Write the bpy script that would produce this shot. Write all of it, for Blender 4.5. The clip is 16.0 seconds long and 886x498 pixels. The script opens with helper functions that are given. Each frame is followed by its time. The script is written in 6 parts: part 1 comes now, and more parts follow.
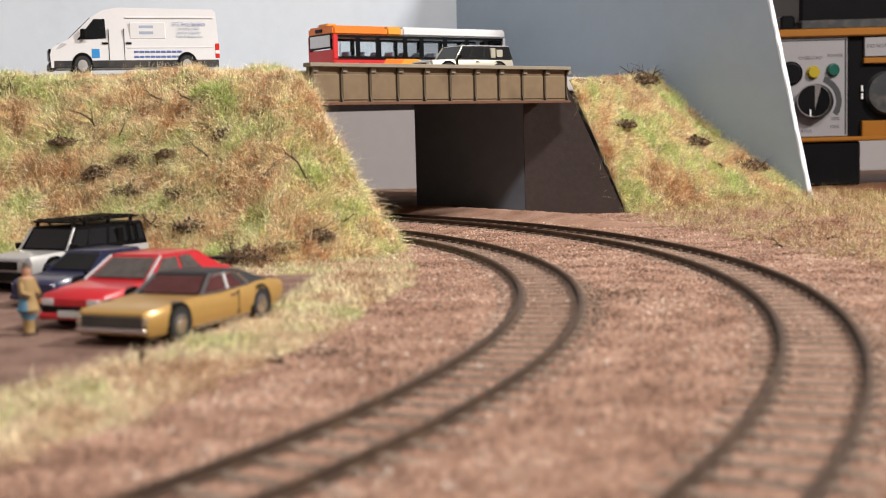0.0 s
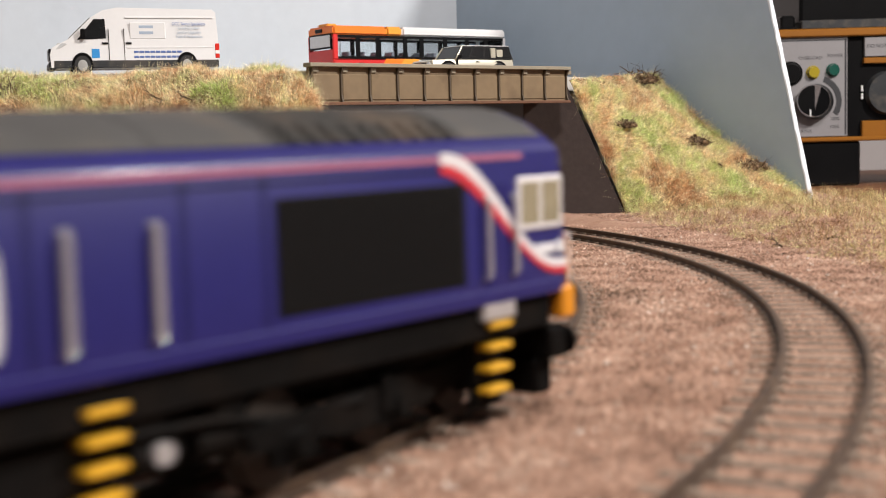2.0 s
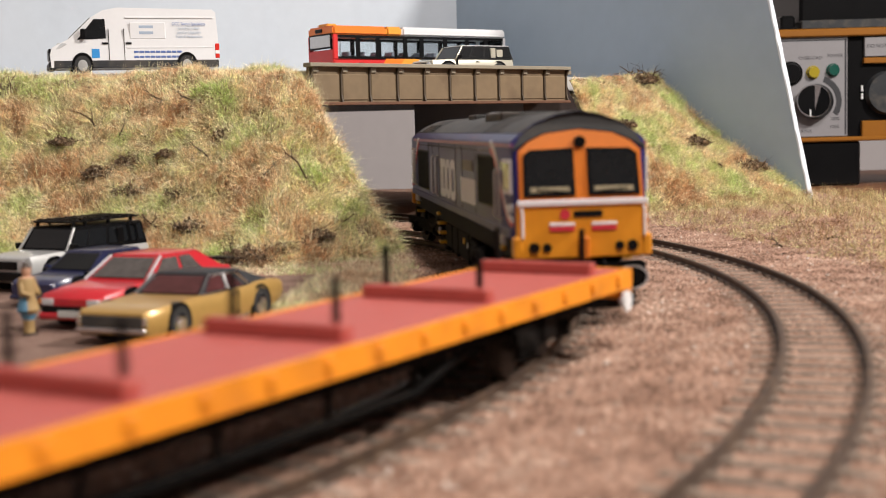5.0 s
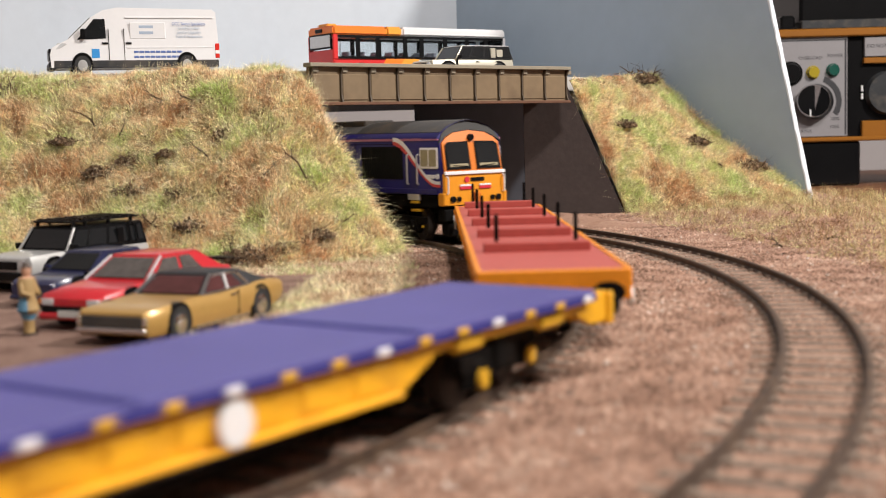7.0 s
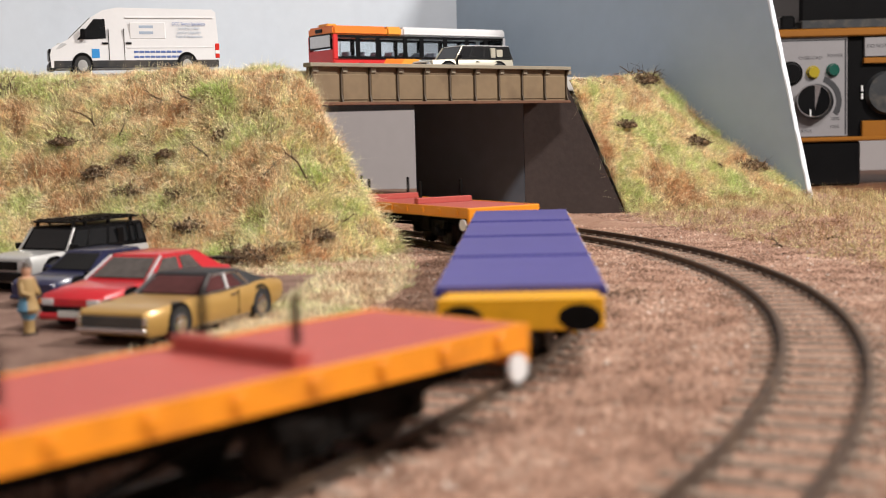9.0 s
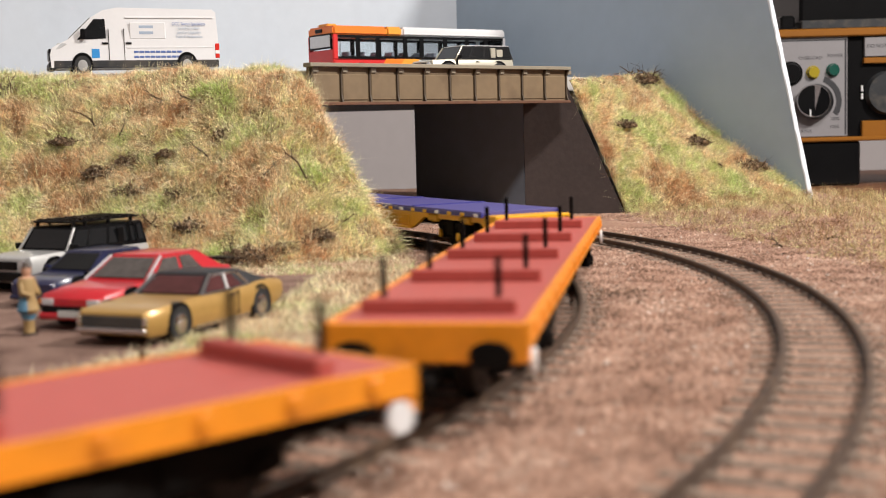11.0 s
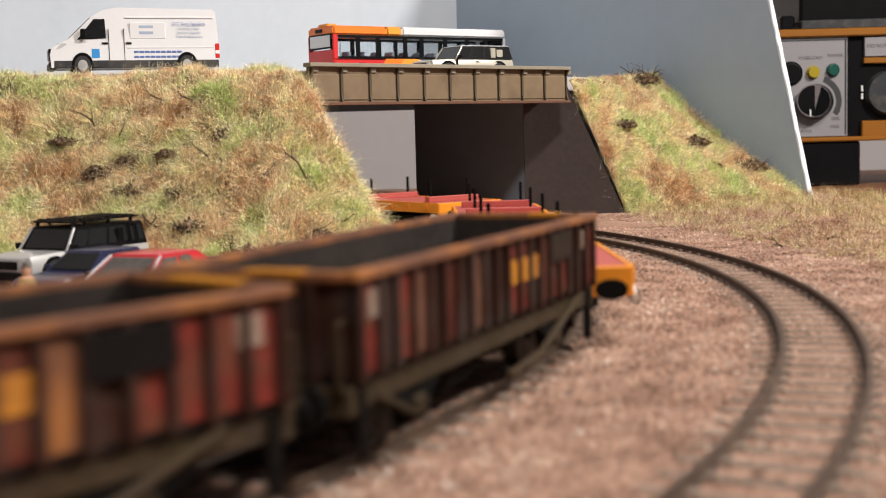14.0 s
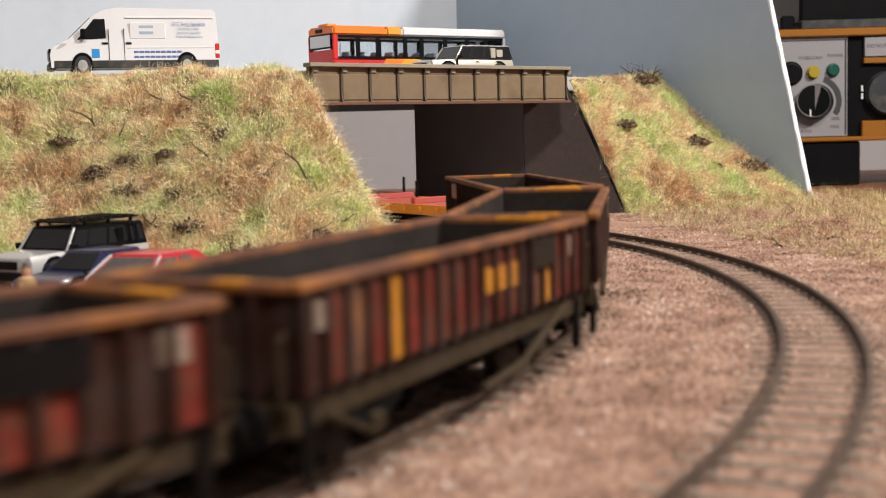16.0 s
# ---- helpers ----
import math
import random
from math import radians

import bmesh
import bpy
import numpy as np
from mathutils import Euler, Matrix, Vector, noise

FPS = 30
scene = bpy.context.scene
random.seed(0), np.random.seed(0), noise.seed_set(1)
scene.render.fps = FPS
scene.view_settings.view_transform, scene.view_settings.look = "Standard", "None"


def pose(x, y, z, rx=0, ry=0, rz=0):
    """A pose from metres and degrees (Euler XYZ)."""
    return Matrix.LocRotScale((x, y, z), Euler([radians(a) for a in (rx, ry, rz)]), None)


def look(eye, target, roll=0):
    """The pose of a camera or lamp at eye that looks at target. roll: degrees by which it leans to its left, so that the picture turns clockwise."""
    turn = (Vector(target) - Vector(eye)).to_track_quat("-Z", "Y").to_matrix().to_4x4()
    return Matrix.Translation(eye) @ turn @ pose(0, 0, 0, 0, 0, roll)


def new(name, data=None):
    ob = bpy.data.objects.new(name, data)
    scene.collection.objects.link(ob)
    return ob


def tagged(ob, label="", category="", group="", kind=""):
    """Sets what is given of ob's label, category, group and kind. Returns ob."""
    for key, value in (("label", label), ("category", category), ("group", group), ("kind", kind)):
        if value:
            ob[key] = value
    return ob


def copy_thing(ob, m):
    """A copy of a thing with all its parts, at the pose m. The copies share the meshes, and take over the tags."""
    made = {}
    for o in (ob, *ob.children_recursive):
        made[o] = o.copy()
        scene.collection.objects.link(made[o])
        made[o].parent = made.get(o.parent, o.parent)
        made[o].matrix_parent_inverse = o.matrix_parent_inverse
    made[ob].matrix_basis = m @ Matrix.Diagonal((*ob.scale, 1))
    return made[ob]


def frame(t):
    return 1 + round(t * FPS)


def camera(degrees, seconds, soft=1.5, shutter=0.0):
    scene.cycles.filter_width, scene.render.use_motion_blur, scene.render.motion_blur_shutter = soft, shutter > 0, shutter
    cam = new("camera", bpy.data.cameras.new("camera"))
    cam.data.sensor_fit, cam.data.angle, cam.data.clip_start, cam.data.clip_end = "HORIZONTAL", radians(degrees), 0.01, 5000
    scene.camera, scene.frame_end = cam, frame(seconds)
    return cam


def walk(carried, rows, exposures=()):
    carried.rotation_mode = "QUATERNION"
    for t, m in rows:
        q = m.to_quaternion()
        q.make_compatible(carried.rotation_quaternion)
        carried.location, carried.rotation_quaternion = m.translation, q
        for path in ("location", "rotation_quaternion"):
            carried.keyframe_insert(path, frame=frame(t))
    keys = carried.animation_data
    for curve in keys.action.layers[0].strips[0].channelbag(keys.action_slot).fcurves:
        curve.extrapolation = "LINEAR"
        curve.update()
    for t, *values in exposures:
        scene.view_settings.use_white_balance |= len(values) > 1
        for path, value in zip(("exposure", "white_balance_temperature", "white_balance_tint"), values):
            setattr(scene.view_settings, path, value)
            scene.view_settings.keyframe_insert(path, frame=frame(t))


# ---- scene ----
MM = 0.001
# The lens, and a camera that stands still close over the tracks.
cam = camera(37.58, 16.0, soft=1.0, shutter=0.5)
cam.data.dof.use_dof = True
cam.data.dof.focus_distance = 0.72
cam.data.dof.aperture_fstop = 24.0
EYE = Vector((0.0, 0.0, 51.25)) * MM
PITCH = radians(5.312)
CAM_POSE = look(EYE, EYE + Vector((0, math.cos(PITCH), -math.sin(PITCH))), -1.51)
walk(cam, [(0.0, CAM_POSE), (16.0, CAM_POSE)], exposures=[(0.0, 0.0), (16.0, 0.0)])

# Curve of the two concentric tracks, in millimetres.
CX, CY = -406.4, 407.5
R_IN, R_OUT = 438.3, 504.9
RAIL_TOP = 2.5


def road_z(x, y):
    """Road height, falling a little across the layout to fit the camera's view."""
    return 79.95 - 0.0145 * x + 0.008 * (y - 730)


# ---- light ----
room_air = bpy.data.worlds.new("room_air")
scene.world = room_air
room_air.use_nodes = True
room_air.node_tree.nodes["Background"].inputs[0].default_value = (1.0, 0.93, 0.85, 1)
room_air.node_tree.nodes["Background"].inputs[1].default_value = 0.005


def lamp(name, eye, target, size, watts, colour):
    data = bpy.data.lights.new(name, "AREA")
    data.shape, data.size, data.energy, data.color = "DISK", size, watts, colour
    ob = new(name, data)
    ob.matrix_world = look(eye, target)
    return ob


lamp("side_lamp_light", (0.92, 0.34, 0.82), (-0.05, 0.65, 0.0), 0.12, 19.8, (1.0, 0.94, 0.88))
lamp("room_lamp_light", (0.32, -0.62, 1.45), (-0.05, 0.70, 0.03), 0.20, 23.0, (1.0, 0.93, 0.88))

# ---- materials ----
def mat(name, base, rough=0.6, metal=0.0, vary=0.18, grain=400.0, blotch=40.0, bump=0.15, dirt=None, dirt_amount=0.5,
        dirt_at=0.55, coat=0.0, spec=0.5, per_piece=0.0):
    """A surface with grain and blotches; dirt is a second colour in worn patches."""
    m = bpy.data.materials.new(name)
    m.use_nodes = True
    nt = m.node_tree
    b = nt.nodes["Principled BSDF"]
    b.inputs["Roughness"].default_value = rough
    b.inputs["Metallic"].default_value = metal
    b.inputs["Coat Weight"].default_value = coat
    b.inputs["Coat Roughness"].default_value = 0.08
    b.inputs["Specular IOR Level"].default_value = spec
    co = nt.nodes.new("ShaderNodeTexCoord")
    n1, n2 = nt.nodes.new("ShaderNodeTexNoise"), nt.nodes.new("ShaderNodeTexNoise")
    n1.inputs["Scale"].default_value, n1.inputs["Detail"].default_value = grain, 4
    n2.inputs["Scale"].default_value, n2.inputs["Detail"].default_value = blotch, 3
    for n in (n1, n2):
        nt.links.new(co.outputs["Object"], n.inputs["Vector"])
    mixf = nt.nodes.new("ShaderNodeMath")
    mixf.operation = "ADD"
    nt.links.new(n1.outputs["Fac"], mixf.inputs[0])
    nt.links.new(n2.outputs["Fac"], mixf.inputs[1])
    ramp = nt.nodes.new("ShaderNodeMapRange")
    ramp.inputs["From Min"].default_value, ramp.inputs["From Max"].default_value = 0.6, 1.4
    ramp.inputs["To Min"].default_value, ramp.inputs["To Max"].default_value = 1 - vary, 1 + vary
    nt.links.new(mixf.outputs[0], ramp.inputs["Value"])
    value = ramp.outputs["Result"]
    if per_piece:
        info = nt.nodes.new("ShaderNodeObjectInfo")
        pr = nt.nodes.new("ShaderNodeMapRange")
        pr.inputs["To Min"].default_value, pr.inputs["To Max"].default_value = 1 - per_piece, 1 + per_piece
        nt.links.new(info.outputs["Random"], pr.inputs["Value"])
        mul = nt.nodes.new("ShaderNodeMath")
        mul.operation = "MULTIPLY"
        nt.links.new(value, mul.inputs[0])
        nt.links.new(pr.outputs["Result"], mul.inputs[1])
        value = mul.outputs[0]
    colour = nt.nodes.new("ShaderNodeVectorMath")
    colour.operation = "SCALE"
    colour.inputs[0].default_value = base
    nt.links.new(value, colour.inputs["Scale"])
    out = colour.outputs[0]
    if dirt:
        n3 = nt.nodes.new("ShaderNodeTexNoise")
        n3.inputs["Scale"].default_value, n3.inputs["Detail"].default_value = blotch * 2.3, 6
        nt.links.new(co.outputs["Object"], n3.inputs["Vector"])
        dr = nt.nodes.new("ShaderNodeMapRange")
        dr.inputs["From Min"].default_value, dr.inputs["From Max"].default_value = dirt_at - 0.08, dirt_at + 0.1
        dr.inputs["To Max"].default_value = dirt_amount
        nt.links.new(n3.outputs["Fac"], dr.inputs["Value"])
        mx = nt.nodes.new("ShaderNodeMix")
        mx.data_type = "RGBA"
        nt.links.new(dr.outputs["Result"], mx.inputs[0])
        nt.links.new(out, mx.inputs[6])
        mx.inputs[7].default_value = (*dirt, 1)
        out = mx.outputs[2]
    nt.links.new(out, b.inputs["Base Color"])
    if bump:
        bp = nt.nodes.new("ShaderNodeBump")
        bp.inputs["Strength"].default_value = bump
        bp.inputs["Distance"].default_value = 0.0004
        nt.links.new(n1.outputs["Fac"], bp.inputs["Height"])
        nt.links.new(bp.outputs["Normal"], b.inputs["Normal"])
    return m


def patchy(name, colours, scale, rough=0.9, island=0.3, fine=900.0, bump=0.5, span=0.3, mixing=0.12):
    """Several earth or grass colours in patches, each blade or stone a little different."""
    m = bpy.data.materials.new(name)
    m.use_nodes = True
    nt = m.node_tree
    b = nt.nodes["Principled BSDF"]
    b.inputs["Roughness"].default_value = rough
    b.inputs["Specular IOR Level"].default_value = 0.35
    co, geo = nt.nodes.new("ShaderNodeTexCoord"), nt.nodes.new("ShaderNodeNewGeometry")
    n1, n2 = nt.nodes.new("ShaderNodeTexNoise"), nt.nodes.new("ShaderNodeTexNoise")
    n1.inputs["Scale"].default_value, n1.inputs["Detail"].default_value, n1.inputs["Roughness"].default_value = scale, 5, 0.62
    n2.inputs["Scale"].default_value, n2.inputs["Detail"].default_value = fine, 3
    for n in (n1, n2):
        nt.links.new(co.outputs["Object"], n.inputs["Vector"])
    ramp = nt.nodes.new("ShaderNodeValToRGB")
    el = ramp.color_ramp.elements
    while len(el) < len(colours):
        el.new(0.5)
    for i, c in enumerate(colours):
        el[i].position = 0.5 - span / 2 + span * i / (len(colours) - 1)
        el[i].color = (*c, 1)
    shift = nt.nodes.new("ShaderNodeMapRange")
    shift.inputs["To Min"].default_value, shift.inputs["To Max"].default_value = -mixing, mixing
    nt.links.new(geo.outputs["Random Per Island"], shift.inputs["Value"])
    add = nt.nodes.new("ShaderNodeMath")
    add.operation = "ADD"
    nt.links.new(n1.outputs["Fac"], add.inputs[0])
    nt.links.new(shift.outputs["Result"], add.inputs[1])
    nt.links.new(add.outputs[0], ramp.inputs["Fac"])
    gain = nt.nodes.new("ShaderNodeMapRange")
    gain.inputs["To Min"].default_value, gain.inputs["To Max"].default_value = 1 - island, 1 + island
    wn = nt.nodes.new("ShaderNodeTexWhiteNoise")
    wn.noise_dimensions = "1D"
    nt.links.new(geo.outputs["Random Per Island"], wn.inputs["W"])
    nt.links.new(wn.outputs["Value"], gain.inputs["Value"])
    g2 = nt.nodes.new("ShaderNodeMapRange")
    g2.inputs["From Min"].default_value, g2.inputs["From Max"].default_value = 0.3, 0.7
    g2.inputs["To Min"].default_value, g2.inputs["To Max"].default_value = 0.75, 1.25
    nt.links.new(n2.outputs["Fac"], g2.inputs["Value"])
    mul = nt.nodes.new("ShaderNodeMath")
    mul.operation = "MULTIPLY"
    nt.links.new(gain.outputs["Result"], mul.inputs[0])
    nt.links.new(g2.outputs["Result"], mul.inputs[1])
    sc = nt.nodes.new("ShaderNodeVectorMath")
    sc.operation = "SCALE"
    nt.links.new(ramp.outputs["Color"], sc.inputs[0])
    nt.links.new(mul.outputs[0], sc.inputs["Scale"])
    nt.links.new(sc.outputs[0], b.inputs["Base Color"])
    if bump:
        bp = nt.nodes.new("ShaderNodeBump")
        bp.inputs["Strength"].default_value, bp.inputs["Distance"].default_value = bump, 0.0006
        nt.links.new(n2.outputs["Fac"], bp.inputs["Height"])
        nt.links.new(bp.outputs["Normal"], b.inputs["Normal"])
    return m


def glass(name, tint=(0.75, 0.8, 0.8), rough=0.05):
    m = bpy.data.materials.new(name)
    m.use_nodes = True
    b = m.node_tree.nodes["Principled BSDF"]
    b.inputs["Base Color"].default_value = (*tint, 1)
    b.inputs["Roughness"].default_value = rough
    b.inputs["Transmission Weight"].default_value = 1.0
    b.inputs["IOR"].default_value = 1.3
    return m


GREY_PLASTIC = mat("grey_plastic", (0.03, 0.032, 0.035), 0.5, spec=0.3, dirt=(0.16, 0.13, 0.1), dirt_amount=0.3)
BLACK = mat("black_plastic", (0.005, 0.005, 0.0055), 0.3, vary=0.25, bump=0.05, spec=0.16)
UNDER = mat("underframe_black", (0.0055, 0.005, 0.0048), 0.7, vary=0.4, spec=0.05, dirt=(0.016, 0.011, 0.008), dirt_amount=0.3)
STEEL = mat("wheel_steel", (0.42, 0.4, 0.38), 0.3, 0.9, vary=0.2)
# Wheel metal, much darker than the plain steel.
WHEEL = mat("dark_wheel_metal", (0.035, 0.028, 0.024), 0.55, 0.2, vary=0.3, spec=0.2)
RAIL = mat("rail_brown", (0.07, 0.045, 0.032), 0.5, 0.2, vary=0.3, blotch=60, dirt=(0.16, 0.1, 0.06), dirt_amount=0.45)
SLEEPER = mat("sleeper_brown", (0.17, 0.125, 0.095), 0.9, vary=0.3, dirt=(0.36, 0.27, 0.21), dirt_amount=0.6, per_piece=0.18)
WHITE = mat("white_enamel", (0.8, 0.8, 0.8), 0.3, vary=0.04, bump=0.03, coat=0.3)
GLASS_DARK = mat("dark_glazing", (0.011, 0.012, 0.013), 0.06, vary=0.2, bump=0.0, spec=0.45)
GLASS = glass("clear_glazing")
CHROME = mat("chrome", (0.75, 0.75, 0.76), 0.15, 1.0, vary=0.05, bump=0.03)
RUBBER = mat("tyre_rubber", (0.02, 0.02, 0.021), 0.7, vary=0.2)


# ---- mesh tools (millimetres) ----
def part(name, bm, material, parent=None, label="", smooth=False):
    bmesh.ops.scale(bm, vec=(MM, MM, MM), verts=bm.verts)
    bmesh.ops.recalc_face_normals(bm, faces=bm.faces)
    me = bpy.data.meshes.new(name)
    bm.to_mesh(me)
    bm.free()
    me.materials.append(material)
    if smooth:
        me.polygons.foreach_set("use_smooth", [True] * len(me.polygons))
        me.set_sharp_from_angle(angle=radians(38))
    ob = new(name, me)
    if parent:
        ob.parent = parent
    if label:
        ob["label"] = label
    return ob


def thing(name, m, label, category, group="", kind=""):
    """An Empty at the base of a thing, at a pose in metres."""
    e = new(name)
    e.empty_display_size = 0.01
    e.matrix_world = m
    return tagged(e, label, category, group, kind)


def mm(x, y, z, rx=0, ry=0, rz=0):
    return pose(x * MM, y * MM, z * MM, rx, ry, rz)


def box(bm, x0, x1, y0, y1, z0, z1, bev=0.0, seg=1):
    t = bmesh.new()
    bmesh.ops.create_cube(t, size=1)
    bmesh.ops.scale(t, vec=(x1 - x0, y1 - y0, z1 - z0), verts=t.verts)
    bmesh.ops.translate(t, vec=((x0 + x1) / 2, (y0 + y1) / 2, (z0 + z1) / 2), verts=t.verts)
    if bev:
        bmesh.ops.bevel(t, geom=t.edges[:], offset=bev, segments=seg, affect="EDGES")
    join(bm, t)
    return bm


def join(bm, t):
    me = bpy.data.meshes.new("tmp")
    t.to_mesh(me)
    t.free()
    bm.from_mesh(me)
    bpy.data.meshes.remove(me)


def cyl(bm, p, q, r, seg=16, r2=None):
    """A closed cylinder or cone from p to q."""
    p, q = Vector(p), Vector(q)
    d = q - p
    rot = d.to_track_quat("Z", "Y").to_matrix()
    r2 = r if r2 is None else r2
    rings = []
    for c, rad in ((p, r), (q, r2)):
        rings.append([bm.verts.new(c + rot @ Vector((rad * math.cos(2 * math.pi * i / seg), rad * math.sin(2 * math.pi * i / seg), 0))) for i in range(seg)])
    for i in range(seg):
        j = (i + 1) % seg
        bm.faces.new((rings[0][i], rings[0][j], rings[1][j], rings[1][i]))
    bm.faces.new(rings[0][::-1])
    bm.faces.new(rings[1])
    return bm


def loft(bm, rings, closed=True):
    """Skin over rings of equal length; the ends are capped."""
    vs = [[bm.verts.new(p) for p in ring] for ring in rings]
    n = len(vs[0])
    for a, b in zip(vs, vs[1:]):
        for i in range(n if closed else n - 1):
            j = (i + 1) % n
            bm.faces.new((a[i], a[j], b[j], b[i]))
    if closed:
        bm.faces.new(vs[0][::-1])
        bm.faces.new(vs[-1])
    return bm


def prism(bm, pts, y0, y1, axis="y"):
    """A side outline (x, z) pushed from y0 to y1; axis 'x' takes (y, z), axis 'z' takes (x, y)."""
    put = {"y": lambda a, b, c: (a, c, b), "x": lambda a, b, c: (c, a, b), "z": lambda a, b, c: (a, b, c)}[axis]
    return loft(bm, [[put(a, b, y0) for a, b in pts], [put(a, b, y1) for a, b in pts]])


def tube(bm, pts, r, seg=6):
    for a, b in zip(pts, pts[1:]):
        cyl(bm, a, b, r, seg)
    return bm


def wheel(parent, x, y, z, r, w, side, rim_mat=None, tyre_mat=None, rim=0.62):
    """Tyre with a dished rim, its axle across the thing; side is the way it faces."""
    t = bmesh.new()
    cyl(t, (0, -w / 2, 0), (0, w / 2, 0), r, 24)
    bmesh.ops.bevel(t, geom=[e for e in t.edges if len(e.link_faces) == 2 and e.calc_face_angle() > 1], offset=0.12 * r, segments=2, affect="EDGES")
    ty = part("wheel", t, tyre_mat or RUBBER, parent, smooth=True)
    ty.location = (x * MM, y * MM, z * MM)
    d = bmesh.new()
    cyl(d, (0, side * w * 0.45, 0), (0, side * (w / 2 + 0.12), 0), r * rim, 18, r * rim * 0.88)
    for k in range(5):
        a = 2 * math.pi * k / 5
        cyl(d, (r * rim * 0.55 * math.cos(a), side * w / 2, r * rim * 0.55 * math.sin(a)),
            (r * rim * 0.55 * math.cos(a), side * (w / 2 + 0.35), r * rim * 0.55 * math.sin(a)), r * 0.13, 8)
    cyl(d, (0, side * w / 2, 0), (0, side * (w / 2 + 0.45), 0), r * 0.18, 10)
    part("rim", d, rim_mat or CHROME, ty, smooth=True)
    return ty


def cloud(name, verts, faces, material, parent=None):
    me = bpy.data.meshes.new(name)
    me.from_pydata([tuple(v) for v in verts], [], [tuple(f) for f in faces])
    me.materials.append(material)
    ob = new(name, me)
    if parent:
        ob.parent = parent
    return ob


def text(name, words, size, material, parent, m, label=""):
    c = bpy.data.curves.new(name, "FONT")
    c.body, c.size, c.extrude = words, size * MM, 0.00003
    c.align_x, c.align_y = "CENTER", "CENTER"
    c.materials.append(material)
    ob = new(name, c)
    ob.parent, ob.matrix_basis = parent, m
    if label:
        ob["label"] = label
    return ob

# ---- the room ----
WALLPAINT = mat("wall_paint", (0.55, 0.51, 0.51), 0.9, vary=0.04, grain=60, blotch=3, bump=0.05)
CEILPAINT = mat("ceiling_paint", (0.82, 0.82, 0.8), 0.9, vary=0.03, grain=60, blotch=3, bump=0.05)
CARPET = mat("carpet", (0.16, 0.14, 0.13), 0.95, vary=0.2, grain=300, blotch=6, bump=0.4)
RX0, RX1, RY0, RY1, RZ0, RZ1 = -1900, 1500, -1500, 2000, -850, 2250
for nm, b in (("wall_north", (RX0, RX1, RY1, RY1 + 80, RZ0, RZ1)), ("wall_south", (RX0, RX1, RY0 - 80, RY0, RZ0, RZ1)),
              ("wall_west", (RX0 - 80, RX0, RY0, RY1, RZ0, RZ1)), ("wall_east", (RX1, RX1 + 80, RY0, RY1, RZ0, RZ1))):
    tagged(part(nm, box(bmesh.new(), *b), WALLPAINT), "pale painted room wall", "wall", kind="structure")
tagged(part("floor", box(bmesh.new(), RX0, RX1, RY0, RY1, RZ0 - 60, RZ0), CARPET), "dark carpeted room floor", "floor", kind="structure")
tagged(part("ceiling", box(bmesh.new(), RX0, RX1, RY0, RY1, RZ1, RZ1 + 60), CEILPAINT), "white painted room ceiling", "ceiling", kind="structure")

# ---- baseboard and ground ----
PLY = mat("plywood", (0.42, 0.29, 0.17), 0.7, vary=0.2, grain=120, blotch=12)
base = thing("baseboard", mm(0, 0, 0), "plywood baseboard on timber legs under the railway", "table")
part("board", box(bmesh.new(), -1130, 262, -180, 1110, -20, -2.0, 1.5), PLY, base)
for lx in (-1080, 215):
    for ly in (-130, 1040):
        part("leg", box(bmesh.new(), lx - 25, lx + 25, ly - 25, ly + 25, RZ0, -20, 2), PLY, base)

BALLAST = patchy("ballast", [(0.24, 0.132, 0.088), (0.34, 0.195, 0.135), (0.39, 0.235, 0.168), (0.45, 0.285, 0.212)], 45.0, 0.92, 0.15, 1500.0, 0.9)
CINDER = patchy("car_park_earth", [(0.15, 0.085, 0.065), (0.22, 0.135, 0.105), (0.28, 0.18, 0.14)], 60.0, 0.95, 0.2, 1300.0, 0.6)
SOIL = patchy("soil", [(0.10, 0.055, 0.03), (0.20, 0.12, 0.06), (0.20, 0.16, 0.07), (0.28, 0.19, 0.10)], 55.0, 0.95, 0.3, 900.0, 0.8)


def spread(lo, a, b, hi, fine, coarse):
    return np.concatenate([np.arange(lo, a, coarse), np.arange(a, b, fine), np.arange(b, hi + coarse, coarse)])


def nz(x, y, s, seed=0.0):
    return noise.noise(Vector((x / s, y / s, seed)))


def verge_right(y):
    """Edge between verge grass and ballast beside the inner track."""
    return np.interp(y, [134, 200, 236, 313, 408, 480, 535, 581], [-91, -70, -53, -30, -13, -9, -15, -28])


def verge_left(y):
    """Edge between verge grass and the car park."""
    return np.interp(y, [135, 266, 297, 337, 401, 463], [-137, -89, -73, -60, -47, -44])


